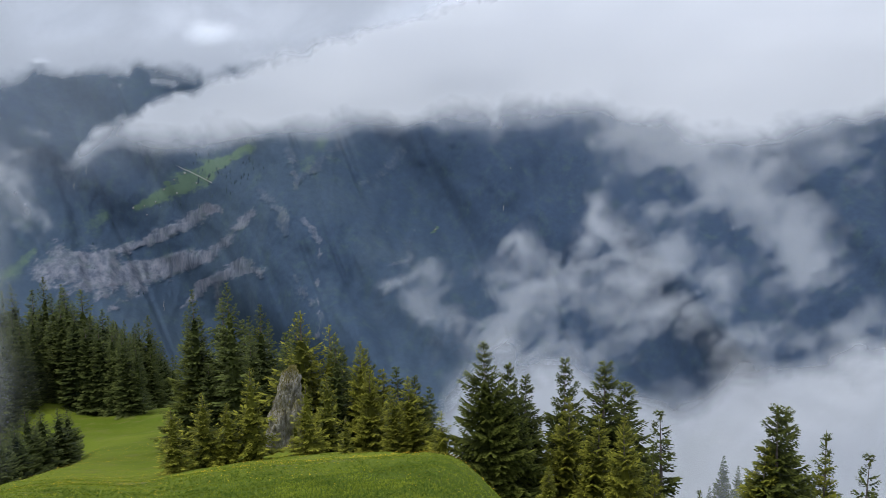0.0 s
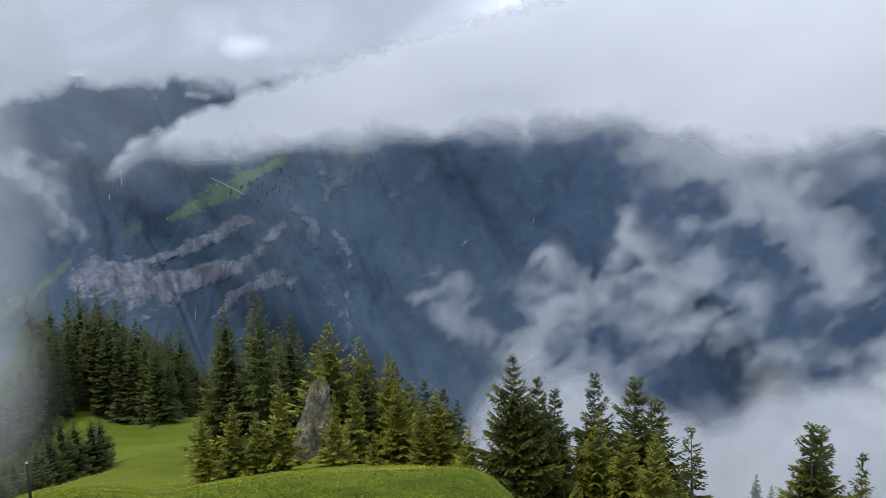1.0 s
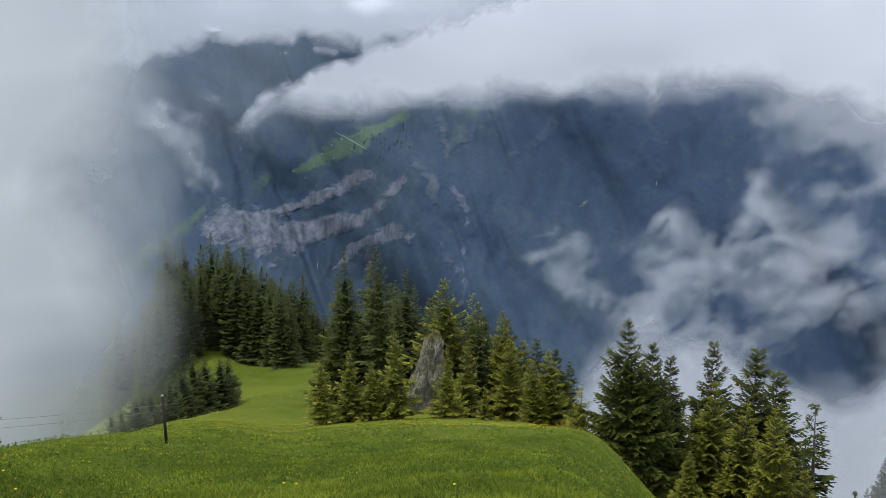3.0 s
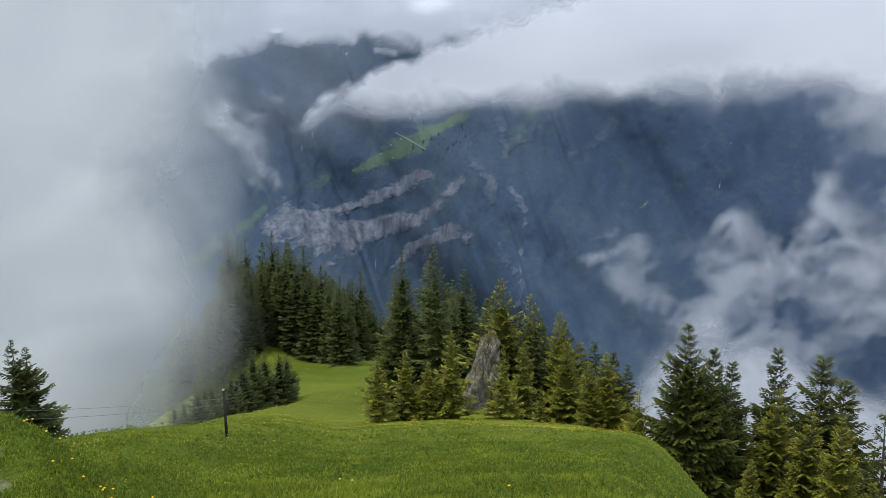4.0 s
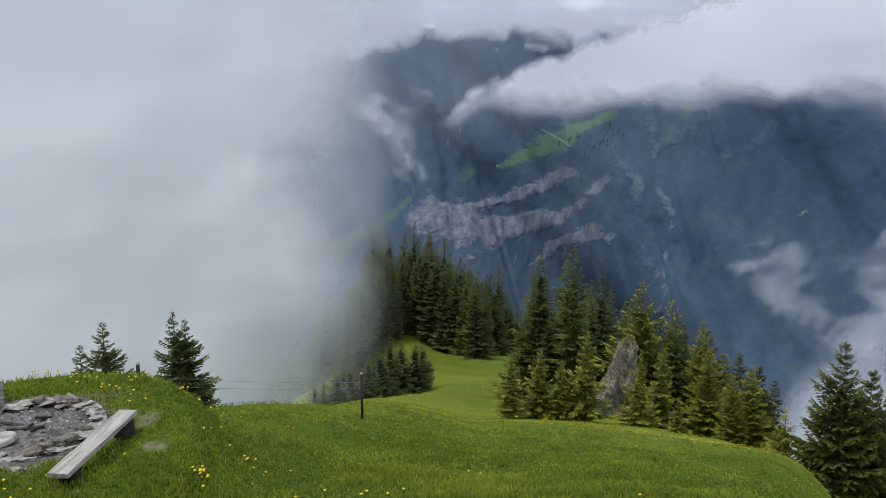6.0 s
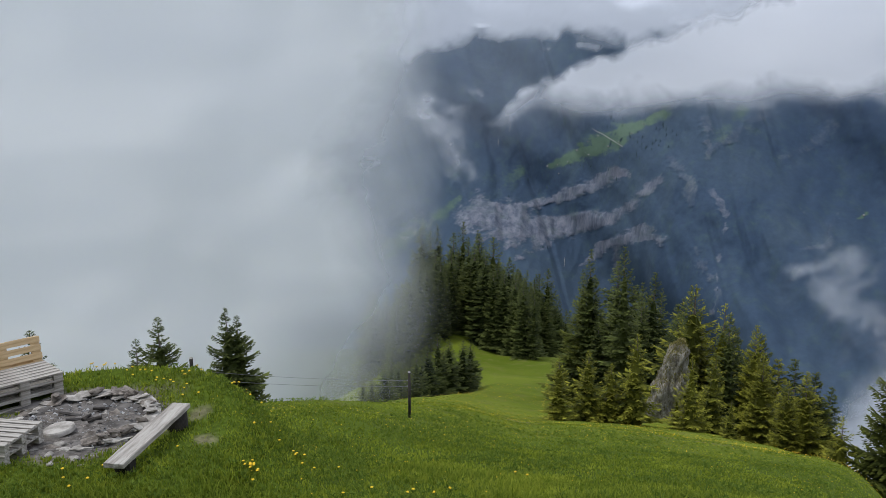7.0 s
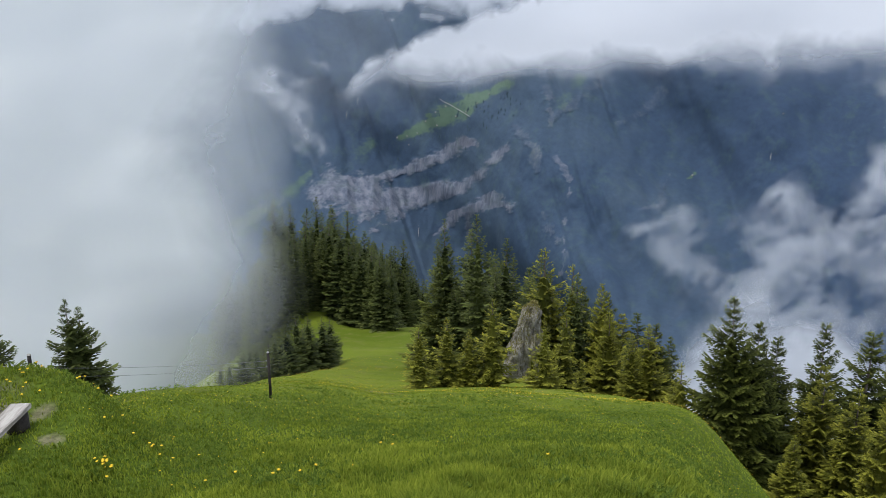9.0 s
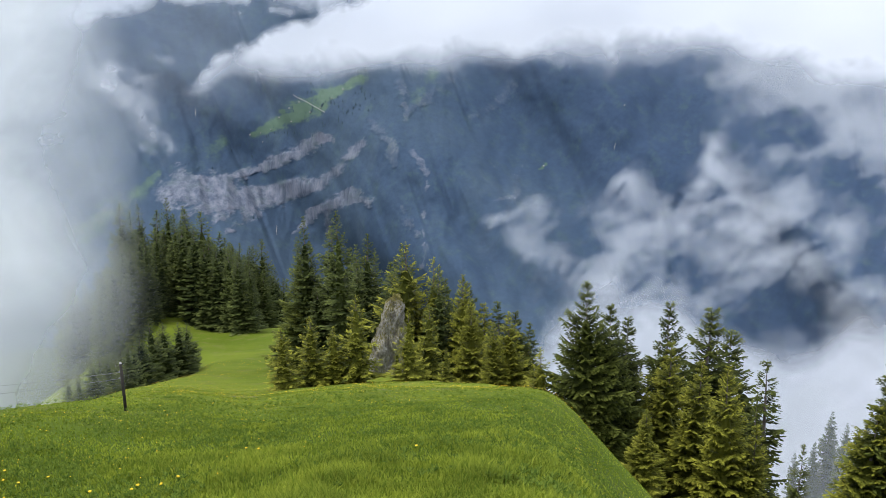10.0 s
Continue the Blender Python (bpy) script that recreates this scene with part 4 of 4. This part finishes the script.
def build_dandelions():
    rng = random.Random(23)
    flower = new("dandelion")
    stem = part("stem", stem_mesh(0.13), BLADE, flower)
    head = part("flower_head", flower_head(rng, 0.020), PETAL, stem, "bright yellow flower head", True)
    head.location.z = 0.13
    tagged(flower, "yellow dandelion in the grass", "flower", "dandelions by the fire place")
    places = []
    for cx, cy, spread, number in ((-7.17, 7.81, 0.055, 12), (-11.73, 9.19, 0.16, 7), (-10.97, 9.17, 0.2, 6), (-9.96, 9.55, 0.16, 6), (-9.6, 8.95, 0.14, 6), (-10.16, 9.1, 0.2, 5), (-7.19, 8.85, 0.10, 4),
                                   (-9.38, 9.85, 0.3, 5), (-7.62, 7.22, 0.5, 3), (-8.98, 6.2, 0.4, 6), (-7.23, 9.07, 0.5, 4), (-10.3, 5.6, 0.4, 4), (-6.0, 8.0, 0.8, 4), (-5.0, 9.4, 1.2, 5), (-4.0, 7.6, 0.8, 3)):
        places += [(rng.gauss(cx, spread), rng.gauss(cy, spread * 0.7)) for k in range(number)]
    for k, (x, y) in enumerate(places):
        if math.hypot(x - FIRE[0], y - FIRE[1]) < 1.45:
            continue
        m = Matrix.Translation((x, y, float(ground_z(x, y)))) @ Euler((rng.uniform(-0.25, 0.25), rng.uniform(-0.25, 0.25), rng.uniform(0, 6))).to_matrix().to_4x4()
        if k == 0:
            flower.matrix_basis = m
        else:
            copy_thing(flower, m)
    # the countless small flowers further down the meadow
    pick = np.random.RandomState(41)
    t, d = np.radians(pick.uniform(-45, 9, 15000)), 9 + 65 * pick.rand(15000) ** 1.1
    d = np.where(pick.rand(15000) < 0.2, pick.normal(24.0, 2.2, 15000), d)
    x, y = d * np.sin(t), d * np.cos(t)
    keep = (value_noise(x / 4, y / 4, 0, 77) + 0.25 * pick.rand(15000) > 0.52) & (pick.rand(15000) < np.where(d < 15, 0.12, np.where(d < 52, 0.38, 0.8))) & (np.hypot(x - FIRE[0], y - FIRE[1]) > 1.6) & (x < soft_interp(y, [0, 24, 36, 60, 90], [30, 2, -2, -14, -28]))
    x, y, d = x[keep], y[keep], d[keep]
    z, size = ground_z(x, y) + np.where(d < 18, 0.11, 0.08), pick.uniform(0.005, 0.010, len(x)) * (1 + d / 45)
    a = np.arange(5) * 1.2566
    ring = np.stack([x[:, None] + size[:, None] * np.cos(a), y[:, None] + size[:, None] * np.sin(a), z[:, None] + 0.3 * size[:, None] * np.sin(2 * a)], -1)
    verts = np.concatenate([ring, np.stack([x, y, z + 0.6 * size], -1)[:, None]], 1).reshape(-1, 3)
    tri = np.array([(i, (i + 1) % 5, 5) for i in range(5)])
    faces = (np.arange(len(x))[:, None, None] * 6 + tri).reshape(-1, 3)
    tagged(mesh_object("meadow_flowers", verts, faces, PETAL), "tiny yellow flowers strewn over the meadow", "flowers", kind="stuff")


def build_herbs():
    """Broad-leaved rosettes between the blades."""
    pick = np.random.RandomState(61)
    count = 26000
    t, d = np.radians(pick.uniform(-66, 14, count)), 5.5 + 16 * pick.rand(count) ** 1.5
    x, y = d * np.sin(t), d * np.cos(t)
    clump = fbm(x * 0.9, y * 0.9, 0, 4, 63)
    keep = (clump + 0.6 * pick.rand(count) > 0.42) & (np.hypot(x - FIRE[0], y - FIRE[1]) > 1.45) & (trodden(x, y) > 1.0) & (np.hypot(x + 12.1, y - 7.8) > 0.8) & (np.hypot(x + 10.6, y - 6.3) > 0.7)
    x, y = x[keep], y[keep]
    n, leaves = len(x), 6
    z = ground_z(x, y) + 0.02 + 0.05 * pick.rand(n)
    a = pick.uniform(0, 6.283, n)[:, None] + np.arange(leaves) * 1.047 + pick.uniform(-0.3, 0.3, (n, leaves))
    long = pick.uniform(0.022, 0.055, (n, 1)) * pick.uniform(0.7, 1.2, (n, leaves))
    wide, rise = long * pick.uniform(0.14, 0.26, (n, leaves)), long * pick.uniform(0.5, 1.4, (n, leaves))
    out, side = np.stack([np.cos(a), np.sin(a), 0 * a], -1), np.stack([-np.sin(a), np.cos(a), 0 * a], -1)
    up = np.array([0.0, 0.0, 1.0])
    at = np.stack([x, y, z], -1)[:, None, :]
    mid = at + out * (0.5 * long)[..., None] + up * (0.75 * rise)[..., None]
    end = at + out * long[..., None] + up * rise[..., None]
    v = np.stack([at + 0 * mid, mid + side * wide[..., None], end, mid - side * wide[..., None]], 2).reshape(-1, 3)
    f = np.arange(n * leaves)[:, None] * 4
    f = np.stack([f + np.array([0, 1, 2]), f + np.array([0, 2, 3])], 1).reshape(-1, 3)
    tagged(mesh_object("meadow_herbs", v, f, HERB), "broad-leaved green herbs among the meadow grass", "herbs", kind="stuff")


# ---- the fire place ----
def stone_mesh(seed, sx, sy, sz):
    rng = random.Random(seed)
    bm = bmesh.new()
    bmesh.ops.create_icosphere(bm, subdivisions=2, radius=0.5)
    off = Vector((rng.uniform(0, 50), rng.uniform(0, 50), 0))
    for v in bm.verts:
        p = v.co.normalized()
        cut = 0.5 / max(abs(p.x), abs(p.y), abs(p.z)) * 0.85 + 0.07
        q = p * cut * (1 + 0.5 * noise.noise(p * 1.6 + off) + 0.15 * noise.noise(p * 5 + off))
        v.co = Vector((q.x * sx, q.y * sy, q.z * sz + 0.5 * sz))
    return bm


def build_fire_pit():
    rng = random.Random(31)
    z0 = float(ground_z(*FIRE))
    pit = new("fire_pit")
    pit.matrix_basis = pose(FIRE[0], FIRE[1], z0)
    tagged(pit, "round fire pit ringed with rough pale stones, full of ash", "fire pit")
    bm = bmesh.new()
    rings = []
    for k in range(15):
        r = 1.45 * k / 14 + 0.01
        rings.append([bm.verts.new((r * math.cos(a), r * math.sin(a), 0.02 + 0.06 * noise.fractal(Vector((3 * r * math.cos(a), 3 * r * math.sin(a), 2)), 0.6, 2, 5) - 0.07 * max(0, 1 - (r / 0.8) ** 2) - 0.05 * max(0, r - 1.2) * 4)) for a in [2 * math.pi * i / 48 for i in range(48)]])
    for a, b in zip(rings, rings[1:]):
        for i in range(48):
            bm.faces.new((a[i], a[(i + 1) % 48], b[(i + 1) % 48], b[i]))
    part("ash_bed", bm, ASH, pit, "grey ash and grit", True)
    kinds = [part("stone", stone_mesh(k, *size), mat, pit) for k, (size, mat) in enumerate((((0.27, 0.18, 0.07), STONE), ((0.24, 0.19, 0.09), SOOTY), ((0.36, 0.20, 0.05), STONE), ((0.20, 0.15, 0.11), SOOTY), ((0.28, 0.22, 0.06), STONE), ((0.36, 0.24, 0.07), SOOTY)))]
    first = set()

    def lay(k, x, y, z, turn, tilt, s):
        m = Matrix.Translation((x, y, z)) @ Euler((rng.uniform(-tilt, tilt), rng.uniform(-tilt, tilt), turn)).to_matrix().to_4x4() @ Matrix.Scale(s, 4)
        if k not in first:
            first.add(k)
            kinds[k].matrix_basis = m
        else:
            share("stone", kinds[k], m, pit)

    for i in range(44):
        a = 2 * math.pi * i / 44 + rng.uniform(-0.06, 0.06)
        r = 1.0 + rng.uniform(-0.08, 0.08)
        lay(rng.choice((0, 2, 4, 0, 2, 4, 5, 1, 3)), r * math.cos(a), r * math.sin(a), -0.01 + (0.05 if math.sin(a) > 0.2 else 0), a + 1.57 + rng.uniform(-0.5, 0.5), 0.3, rng.uniform(0.65, 1.1))
    for i in range(18):
        a = rng.uniform(-0.6, 3.0)
        lay(rng.choice((1, 3, 5, 2)), 0.99 * math.cos(a), 0.99 * math.sin(a), 0.09, rng.uniform(0, 6), 0.3, rng.uniform(0.6, 0.9))
    for k, a, s in ((2, 0.55, 1.0), (4, 0.9, 1.05), (2, 1.25, 1.0), (4, 0.15, 1.0), (5, 1.7, 0.95), (2, 2.2, 0.95), (4, -0.3, 1.0)):
        lay(k, 1.02 * math.cos(a), 1.02 * math.sin(a), 0.05, a + 1.57, 0.4, s)
    for i in range(170):
        a, r = rng.uniform(0, 6.28), rng.uniform(0.1, 1.25)
        lay(rng.choice((1, 3, 4, 0, 5)), r * math.cos(a), r * math.sin(a), -0.04 - 0.03 * (1 - r), rng.uniform(0, 6), 0.45, rng.uniform(0.25, 0.72))
    bm = bmesh.new()
    bmesh.ops.create_cone(bm, segments=28, radius1=0.24, radius2=0.22, depth=0.07, cap_ends=True)
    bmesh.ops.bevel(bm, geom=[e for e in bm.edges if e.calc_face_angle(0) > 0.6], offset=0.012, segments=2, affect="EDGES")
    slab = part("slab", bm, STONE, pit, "round flat pale stone slab")
    slab.matrix_basis = pose(0.02, -0.42, 0.06, 4, -5, 10)
    for i in range(6):
        bm = bmesh.new()
        bmesh.ops.create_cone(bm, segments=7, radius1=0.028, radius2=0.018, depth=rng.uniform(0.18, 0.36), cap_ends=True)
        for v in bm.verts:
            v.co += Vector((rng.uniform(-1, 1), rng.uniform(-1, 1), 0)) * 0.008
        a, r = rng.uniform(0, 6.28), rng.uniform(0, 0.4)
        log = part("charred_stick", bm, DARK_WOOD if i % 3 else ASH, pit, "charred stick" if i % 3 else "ash-white burnt stick")
        log.matrix_basis = pose(r * math.cos(a) - 0.05, r * math.sin(a) + 0.15, 0.02, rng.uniform(75, 95), 0, rng.uniform(0, 360))
    verts, faces = [], []
    for i in range(1900):
        a, r = rng.uniform(0, 6.28), (1.15 if i % 2 else 0.55) * rng.random() ** 0.7
        s, n, q = rng.uniform(0.008, 0.035), len(verts), rng.uniform(0, 6.28)
        x, y, z = r * math.cos(a), r * math.sin(a), 0.0 - 0.06 * max(0, 1 - (r / 0.8) ** 2) + 0.03 * rng.random()
        for k in range(3):
            verts.append((x + s * rng.uniform(0.7, 2.2) * math.cos(q + 2.1 * k), y + s * rng.uniform(0.6, 1.4) * math.sin(q + 2.1 * k), z))
        verts.append((x, y, z + s * rng.uniform(0.5, 1.3)))
        faces.extend([(n, n + 1, n + 3), (n + 1, n + 2, n + 3), (n + 2, n, n + 3)])
    tagged(mesh_object("ash_fragments", verts, faces, CINDER, False, None, pit), "grey and white ash crumbs and cinders", kind="stuff")
    loose = tagged(part("loose_stone", stone_mesh(40, 0.2, 0.15, 0.07), STONE, None, "", True), "loose pale stone on the trodden ground", "stone", "loose stones by the fire")
    for k, (x, y, s) in enumerate(((-9.35, 6.72, 1.0), (-9.1, 6.62, 0.8), (-9.5, 6.45, 1.2), (-9.22, 6.9, 0.7), (-9.75, 6.62, 1.5), (-9.95, 6.95, 1.6), (-9.02, 6.95, 0.6))):
        m = Matrix.Translation((x, y, float(ground_z(x, y)) - 0.02)) @ Matrix.Rotation(k * 1.3, 4, "Z") @ Matrix.Scale(0.7 * s, 4)
        if k == 0:
            loose.matrix_basis = m
        else:
            copy_thing(loose, m)


def build_bench():
    rng = random.Random(4)
    near, way = Vector((-8.31, 6.51, 0)), Vector((-0.355, 0.935, 0)).normalized()
    mid = near + way * 1.0
    bench = new("plank_bench")
    z0 = float(ground_z(mid.x, mid.y))
    bench.matrix_basis = Matrix.Translation((mid.x, mid.y, z0)) @ Matrix.Rotation(math.atan2(way.y, way.x), 4, "Z")
    tagged(bench, "weathered grey plank bench on wooden blocks", "bench")
    bm = box(2.0, 0.28, 0.07, 0.012, (0, 0, 0.275), 0.0035, rng, 9)
    part("seat_plank", bm, WEATHERED, bench, "thick weathered grey plank")
    bm = box(0.20, 0.22, 0.38, 0.03, (-0.74, -0.01, 0.05), 0.012, rng, 3)
    part("support_block", bm, DARK_WOOD, bench, "very dark wooden block")
    bm = bmesh.new()
    bmesh.ops.create_cone(bm, segments=14, radius1=0.15, radius2=0.14, depth=0.38, cap_ends=True)
    for v in bm.verts:
        v.co += Vector((0.78, -0.02, 0.05)) + Vector((rng.uniform(-1, 1), rng.uniform(-1, 1), 0)) * 0.015
    part("support_stump", bm, DARK_WOOD, bench, "short dark log stump", True)


def pallet(mat, label):
    """A wooden transport pallet, 1.2 by 0.8 m."""
    p = new("wooden_pallet")
    tagged(p, label, "pallet", "pallets by the fire place")
    rng = random.Random(9)
    board = part("deck_board", box(1.2, 0.10, 0.022, 0.003, (0, 0, 0), 0.001, rng, 2), mat, p)
    board.location = (0, -0.35, 0.133)
    for k in range(1, 6):
        share("deck_board", board, Matrix.Translation((0, -0.35 + 0.14 * k, 0.133)), p)
    block = part("block", box(0.145, 0.10, 0.078, 0.004, (0, 0, 0), 0.001, rng, 1), mat, p)
    block.location = (-0.52, -0.35, 0.061)
    cross = part("stringer_board", box(0.145, 0.8, 0.022, 0.003, (0, 0, 0), 0.001, rng, 1), mat, p)
    cross.location = (-0.52, 0, 0.111)
    for i in range(3):
        for j in range(3):
            if i or j:
                share("block", block, Matrix.Translation((-0.52 + 0.52 * i, -0.35 + 0.35 * j, 0.061)), p)
        if i:
            share("stringer_board", cross, Matrix.Translation((-0.52 + 0.52 * i, 0, 0.111)), p)
    foot = part("bottom_board", box(1.2, 0.10, 0.022, 0.003, (0, 0, 0), 0.001, rng, 2), mat, p)
    foot.location = (0, -0.35, 0.011)
    for j in (1, 2):
        share("bottom_board", foot, Matrix.Translation((0, -0.35 + 0.35 * j, 0.011)), p)
    return p


def build_pallets():
    grey = pallet(WEATHERED, "weathered grey wooden pallet stacked as a seat")
    z = float(ground_z(-12.12, 7.79))
    grey.matrix_basis = pose(-12.12, 7.79, z, 0, 0, 74)
    copy_thing(grey, pose(-12.14, 7.81, z + 0.145, 0, 0, 74.8))
    copy_thing(grey, pose(-12.11, 7.80, z + 0.290, 0, 0, 73.5))
    z = float(ground_z(-10.5, 6.3))
    copy_thing(grey, pose(-10.62, 6.3, z, 0, 0, 18))
    copy_thing(grey, pose(-10.63, 6.31, z + 0.145, 0, 0, 19))
    back = pallet(PALE_WOOD, "newer yellow wooden pallet leaning as a backrest")
    z = float(ground_z(-12.7, 7.9))
    back.matrix_basis = Matrix.Translation((-12.66, 7.95, z + 0.42)) @ Matrix.Rotation(radians(74), 4, "Z") @ Matrix.Rotation(radians(78), 4, "X")


def build_fence():
    def post(x, y, h, r, label, lean):
        p = new("fence_post")
        bm = bmesh.new()
        bmesh.ops.create_cone(bm, segments=10, radius1=r, radius2=r * 0.85, depth=h + 0.3, cap_ends=True)
        for v in bm.verts:
            v.co.z += h / 2 - 0.15
        pole = part("pole", bm, DARK_WOOD, p, smooth=True)
        bm = bmesh.new()
        bmesh.ops.create_cone(bm, segments=10, radius1=r * 0.95, radius2=r * 0.6, depth=0.03, cap_ends=True)
        part("cap", bm, STONE, pole, "pale weathered post top").location.z = h + 0.015
        for k in (0.82, 0.69):
            bm = bmesh.new()
            bmesh.ops.create_cone(bm, segments=6, radius1=0.014, radius2=0.014, depth=0.06, cap_ends=True)
            part("insulator", bm, WIRE, pole, "small grey insulator").matrix_basis = pose(-r, 0, h * k, 0, 90, 0)
        p.matrix_basis = pose(x, y, float(ground_z(x, y)), 0, lean, 0)
        return tagged(p, label, "fence post", "meadow fence posts")
    a = post(-9.22, 15.46, 1.12, 0.036, "thin dark wooden fence post in the meadow", 0)
    b = post(-13.9, 13.3, 1.64, 0.05, "thick dark fence post behind the grassy mound", 0)
    for k in (0.82, 0.69):
        p, q = a.matrix_basis @ Vector((0, 0, 1.12 * k)), b.matrix_basis @ Vector((0, 0, 1.64 * k))
        curve = bpy.data.curves.new("fence_wire", "CURVE")
        curve.dimensions, curve.bevel_depth = "3D", 0.004
        line = curve.splines.new("POLY")
        line.points.add(12)
        for i in range(13):
            s = i / 12
            c = p.lerp(q, s) - Vector((0, 0, 0.25 * s * (1 - s)))
            line.points[i].co = (*c, 1)
        curve.materials.append(WIRE)
        tagged(new("fence_wire", curve), "thin slack grey fence wire between two posts", "wire", "fence wires")


# ---- far houses, road and trees across the valley ----
def hut_mesh(kind, wall):
    h = new(kind)
    part("wall", box(9, 7, 6, 0, (0, 0, 1.8)), wall, h)
    bm = bmesh.new()
    v = [bm.verts.new(c) for c in ((-5.3, -4.4, 4.4), (5.3, -4.4, 4.4), (5.3, 4.4, 4.4), (-5.3, 4.4, 4.4), (-5.3, 0, 7.4), (5.3, 0, 7.4))]
    for f in ((0, 1, 5, 4), (2, 3, 4, 5), (0, 4, 3), (1, 2, 5), (3, 2, 1, 0)):
        bm.faces.new([v[i] for i in f])
    part("roof", bm, ROOFING, h)
    return h


def build_far():
    rng = random.Random(12)
    hut = tagged(hut_mesh("mountain_hut", CHALET), "small weathered hut on the far pasture", "hut", "huts on the far pasture")
    spots = [(-21.0, -6.3), (-20.3, -6.2), (-19.6, -6.0), (-19.0, -5.2), (-18.2, -5.5), (-18.3, -4.6), (-17.6, -4.2), (-16.9, -4.9), (-16.2, -4.6), (-15.4, -4.0), (-20.2, -6.8), (-14.6, -3.4), (-0.75, -8.75), (4.6, -4.6)]
    for k, (t, e) in enumerate(spots):
        m = Matrix.Translation(face_point(t, e, 2)) @ Matrix.Rotation(rng.uniform(0, 3), 4, "Z") @ Matrix.Scale(0.75, 4)
        if k == 0:
            hut.matrix_basis = m
        else:
            copy_thing(hut, m)
    house = tagged(hut_mesh("village_house", PLASTER), "pale house with a grey roof in the valley village", "house", "valley village houses")
    for k in range(110):
        s = rng.random()
        t, e = -33.0 + 3.9 * s + rng.gauss(0, 0.4), -12.3 + 2.2 * s + rng.gauss(0, 0.32)
        m = Matrix.Translation(face_point(t, e, 4)) @ Matrix.Rotation(rng.uniform(0, 3), 4, "Z") @ Matrix.Scale(rng.uniform(0.4, 0.8), 4)
        if k == 0:
            house.matrix_basis = Matrix.Translation(face_point(t, e, 4)) @ Matrix.Scale(0.6, 4)
        else:
            copy_thing(house, m)
    # the gravel road over the pasture
    verts, faces = [], []
    line = [(-18.0, -3.7), (-17.75, -3.9), (-17.3, -4.1), (-16.8, -4.4), (-16.3, -4.7), (-15.9, -4.95)]
    for i in range(41):
        q = i / 40 * (len(line) - 1)
        k = min(len(line) - 2, int(q))
        t, e = (line[k][j] + (q - k) * (line[k + 1][j] - line[k][j]) for j in (0, 1))
        a, b = face_point(t, e - 0.014, 4), face_point(t, e + 0.014, 4)
        verts.extend([tuple(a), tuple(b)])
        if i:
            n = 2 * i - 2
            faces.append((n, n + 2, n + 3, n + 1))
    tagged(mesh_object("gravel_road", verts, faces, GRAVEL), "pale gravel road winding over the far pasture", "road", kind="structure")
    # thin waterfalls
    for t, e0, e1 in ((-23.6, -3.6, -4.2), (-24.4, -4.6, -5.1), (4.1, -7.3, -7.75), (-19.6, -12.6, -13.4)):
        verts, faces = [], []
        for i in range(9):
            e = e0 + (e1 - e0) * i / 8
            w = (0.008 + 0.010 * rng.random()) * math.sin(math.pi * (i + 0.6) / 9.2)
            c = t + 0.012 * math.sin(i * 1.1) - 0.05 * i / 8
            verts.extend([tuple(face_point(c - w, e, 14)), tuple(face_point(c + w, e, 14))])
            if i:
                n = 2 * i - 2
                faces.append((n, n + 1, n + 3, n + 2))
        tagged(mesh_object("waterfall", verts, faces, STONE), "thin white waterfall on the far mountain side", "waterfall", "far waterfalls")
    # single conifers over the far slopes
    verts, faces = [], []

    def cone(p, h):
        n, r = len(verts), h * rng.uniform(0.2, 0.28)
        a0 = rng.uniform(0, 6)
        for z, k in ((0, 1.0), (0.45 * h, 0.6)):
            verts.extend([(p.x + r * k * math.cos(a0 + a), p.y + r * k * math.sin(a0 + a), p.z + z) for a in (0, 1.257, 2.513, 3.77, 5.027)])
        verts.append((p.x, p.y, p.z + h))
        for i in range(5):
            j = (i + 1) % 5
            faces.extend([(n + i, n + j, n + 5 + j, n + 5 + i), (n + 5 + i, n + 5 + j, n + 10)])

    t = np.array([rng.uniform(-36, 16) for k in range(30000)])
    e = np.array([rng.uniform(-16, -1.5) for k in range(30000)])
    rock, grass = face_rock(t, e), ribbon(t, e, PASTURE, 0.3)
    village = band(t, e, (-32.5, -11.6), (-28.8, -9.3), 0.9, 0.9)
    thick = soft_step(-0.5, 0.4, fbm(t / 1.2, e / 1.0, 0, 4, 301))
    odds = np.where(grass > 0.3, 0.10 * (fbm(t / 0.5, e / 0.4, 0, 3, 302) > 0.25) + 0.03, np.where(rock > 0.2, 0.006, np.where(village > 0.4, 0.08, 0.25 * thick * soft_step(2.6, 0.6, np.abs(e + 5.0 - 0.5 * (t + 17))) * soft_step(5.5, 3.5, np.abs(t + 17)))))
    for tt, ee, o in zip(t, e, odds):
        if rng.random() < o:
            cone(face_point(float(tt), float(ee), -2), rng.uniform(8, 17))
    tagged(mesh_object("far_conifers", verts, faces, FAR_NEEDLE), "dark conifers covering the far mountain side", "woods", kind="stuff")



build_ground()
build_mountain()
build_clouds()
build_trees()
build_crag()
build_fire_pit()
build_bench()
build_pallets()
build_fence()
build_far()
build_dandelions()
build_herbs()
build_grass()
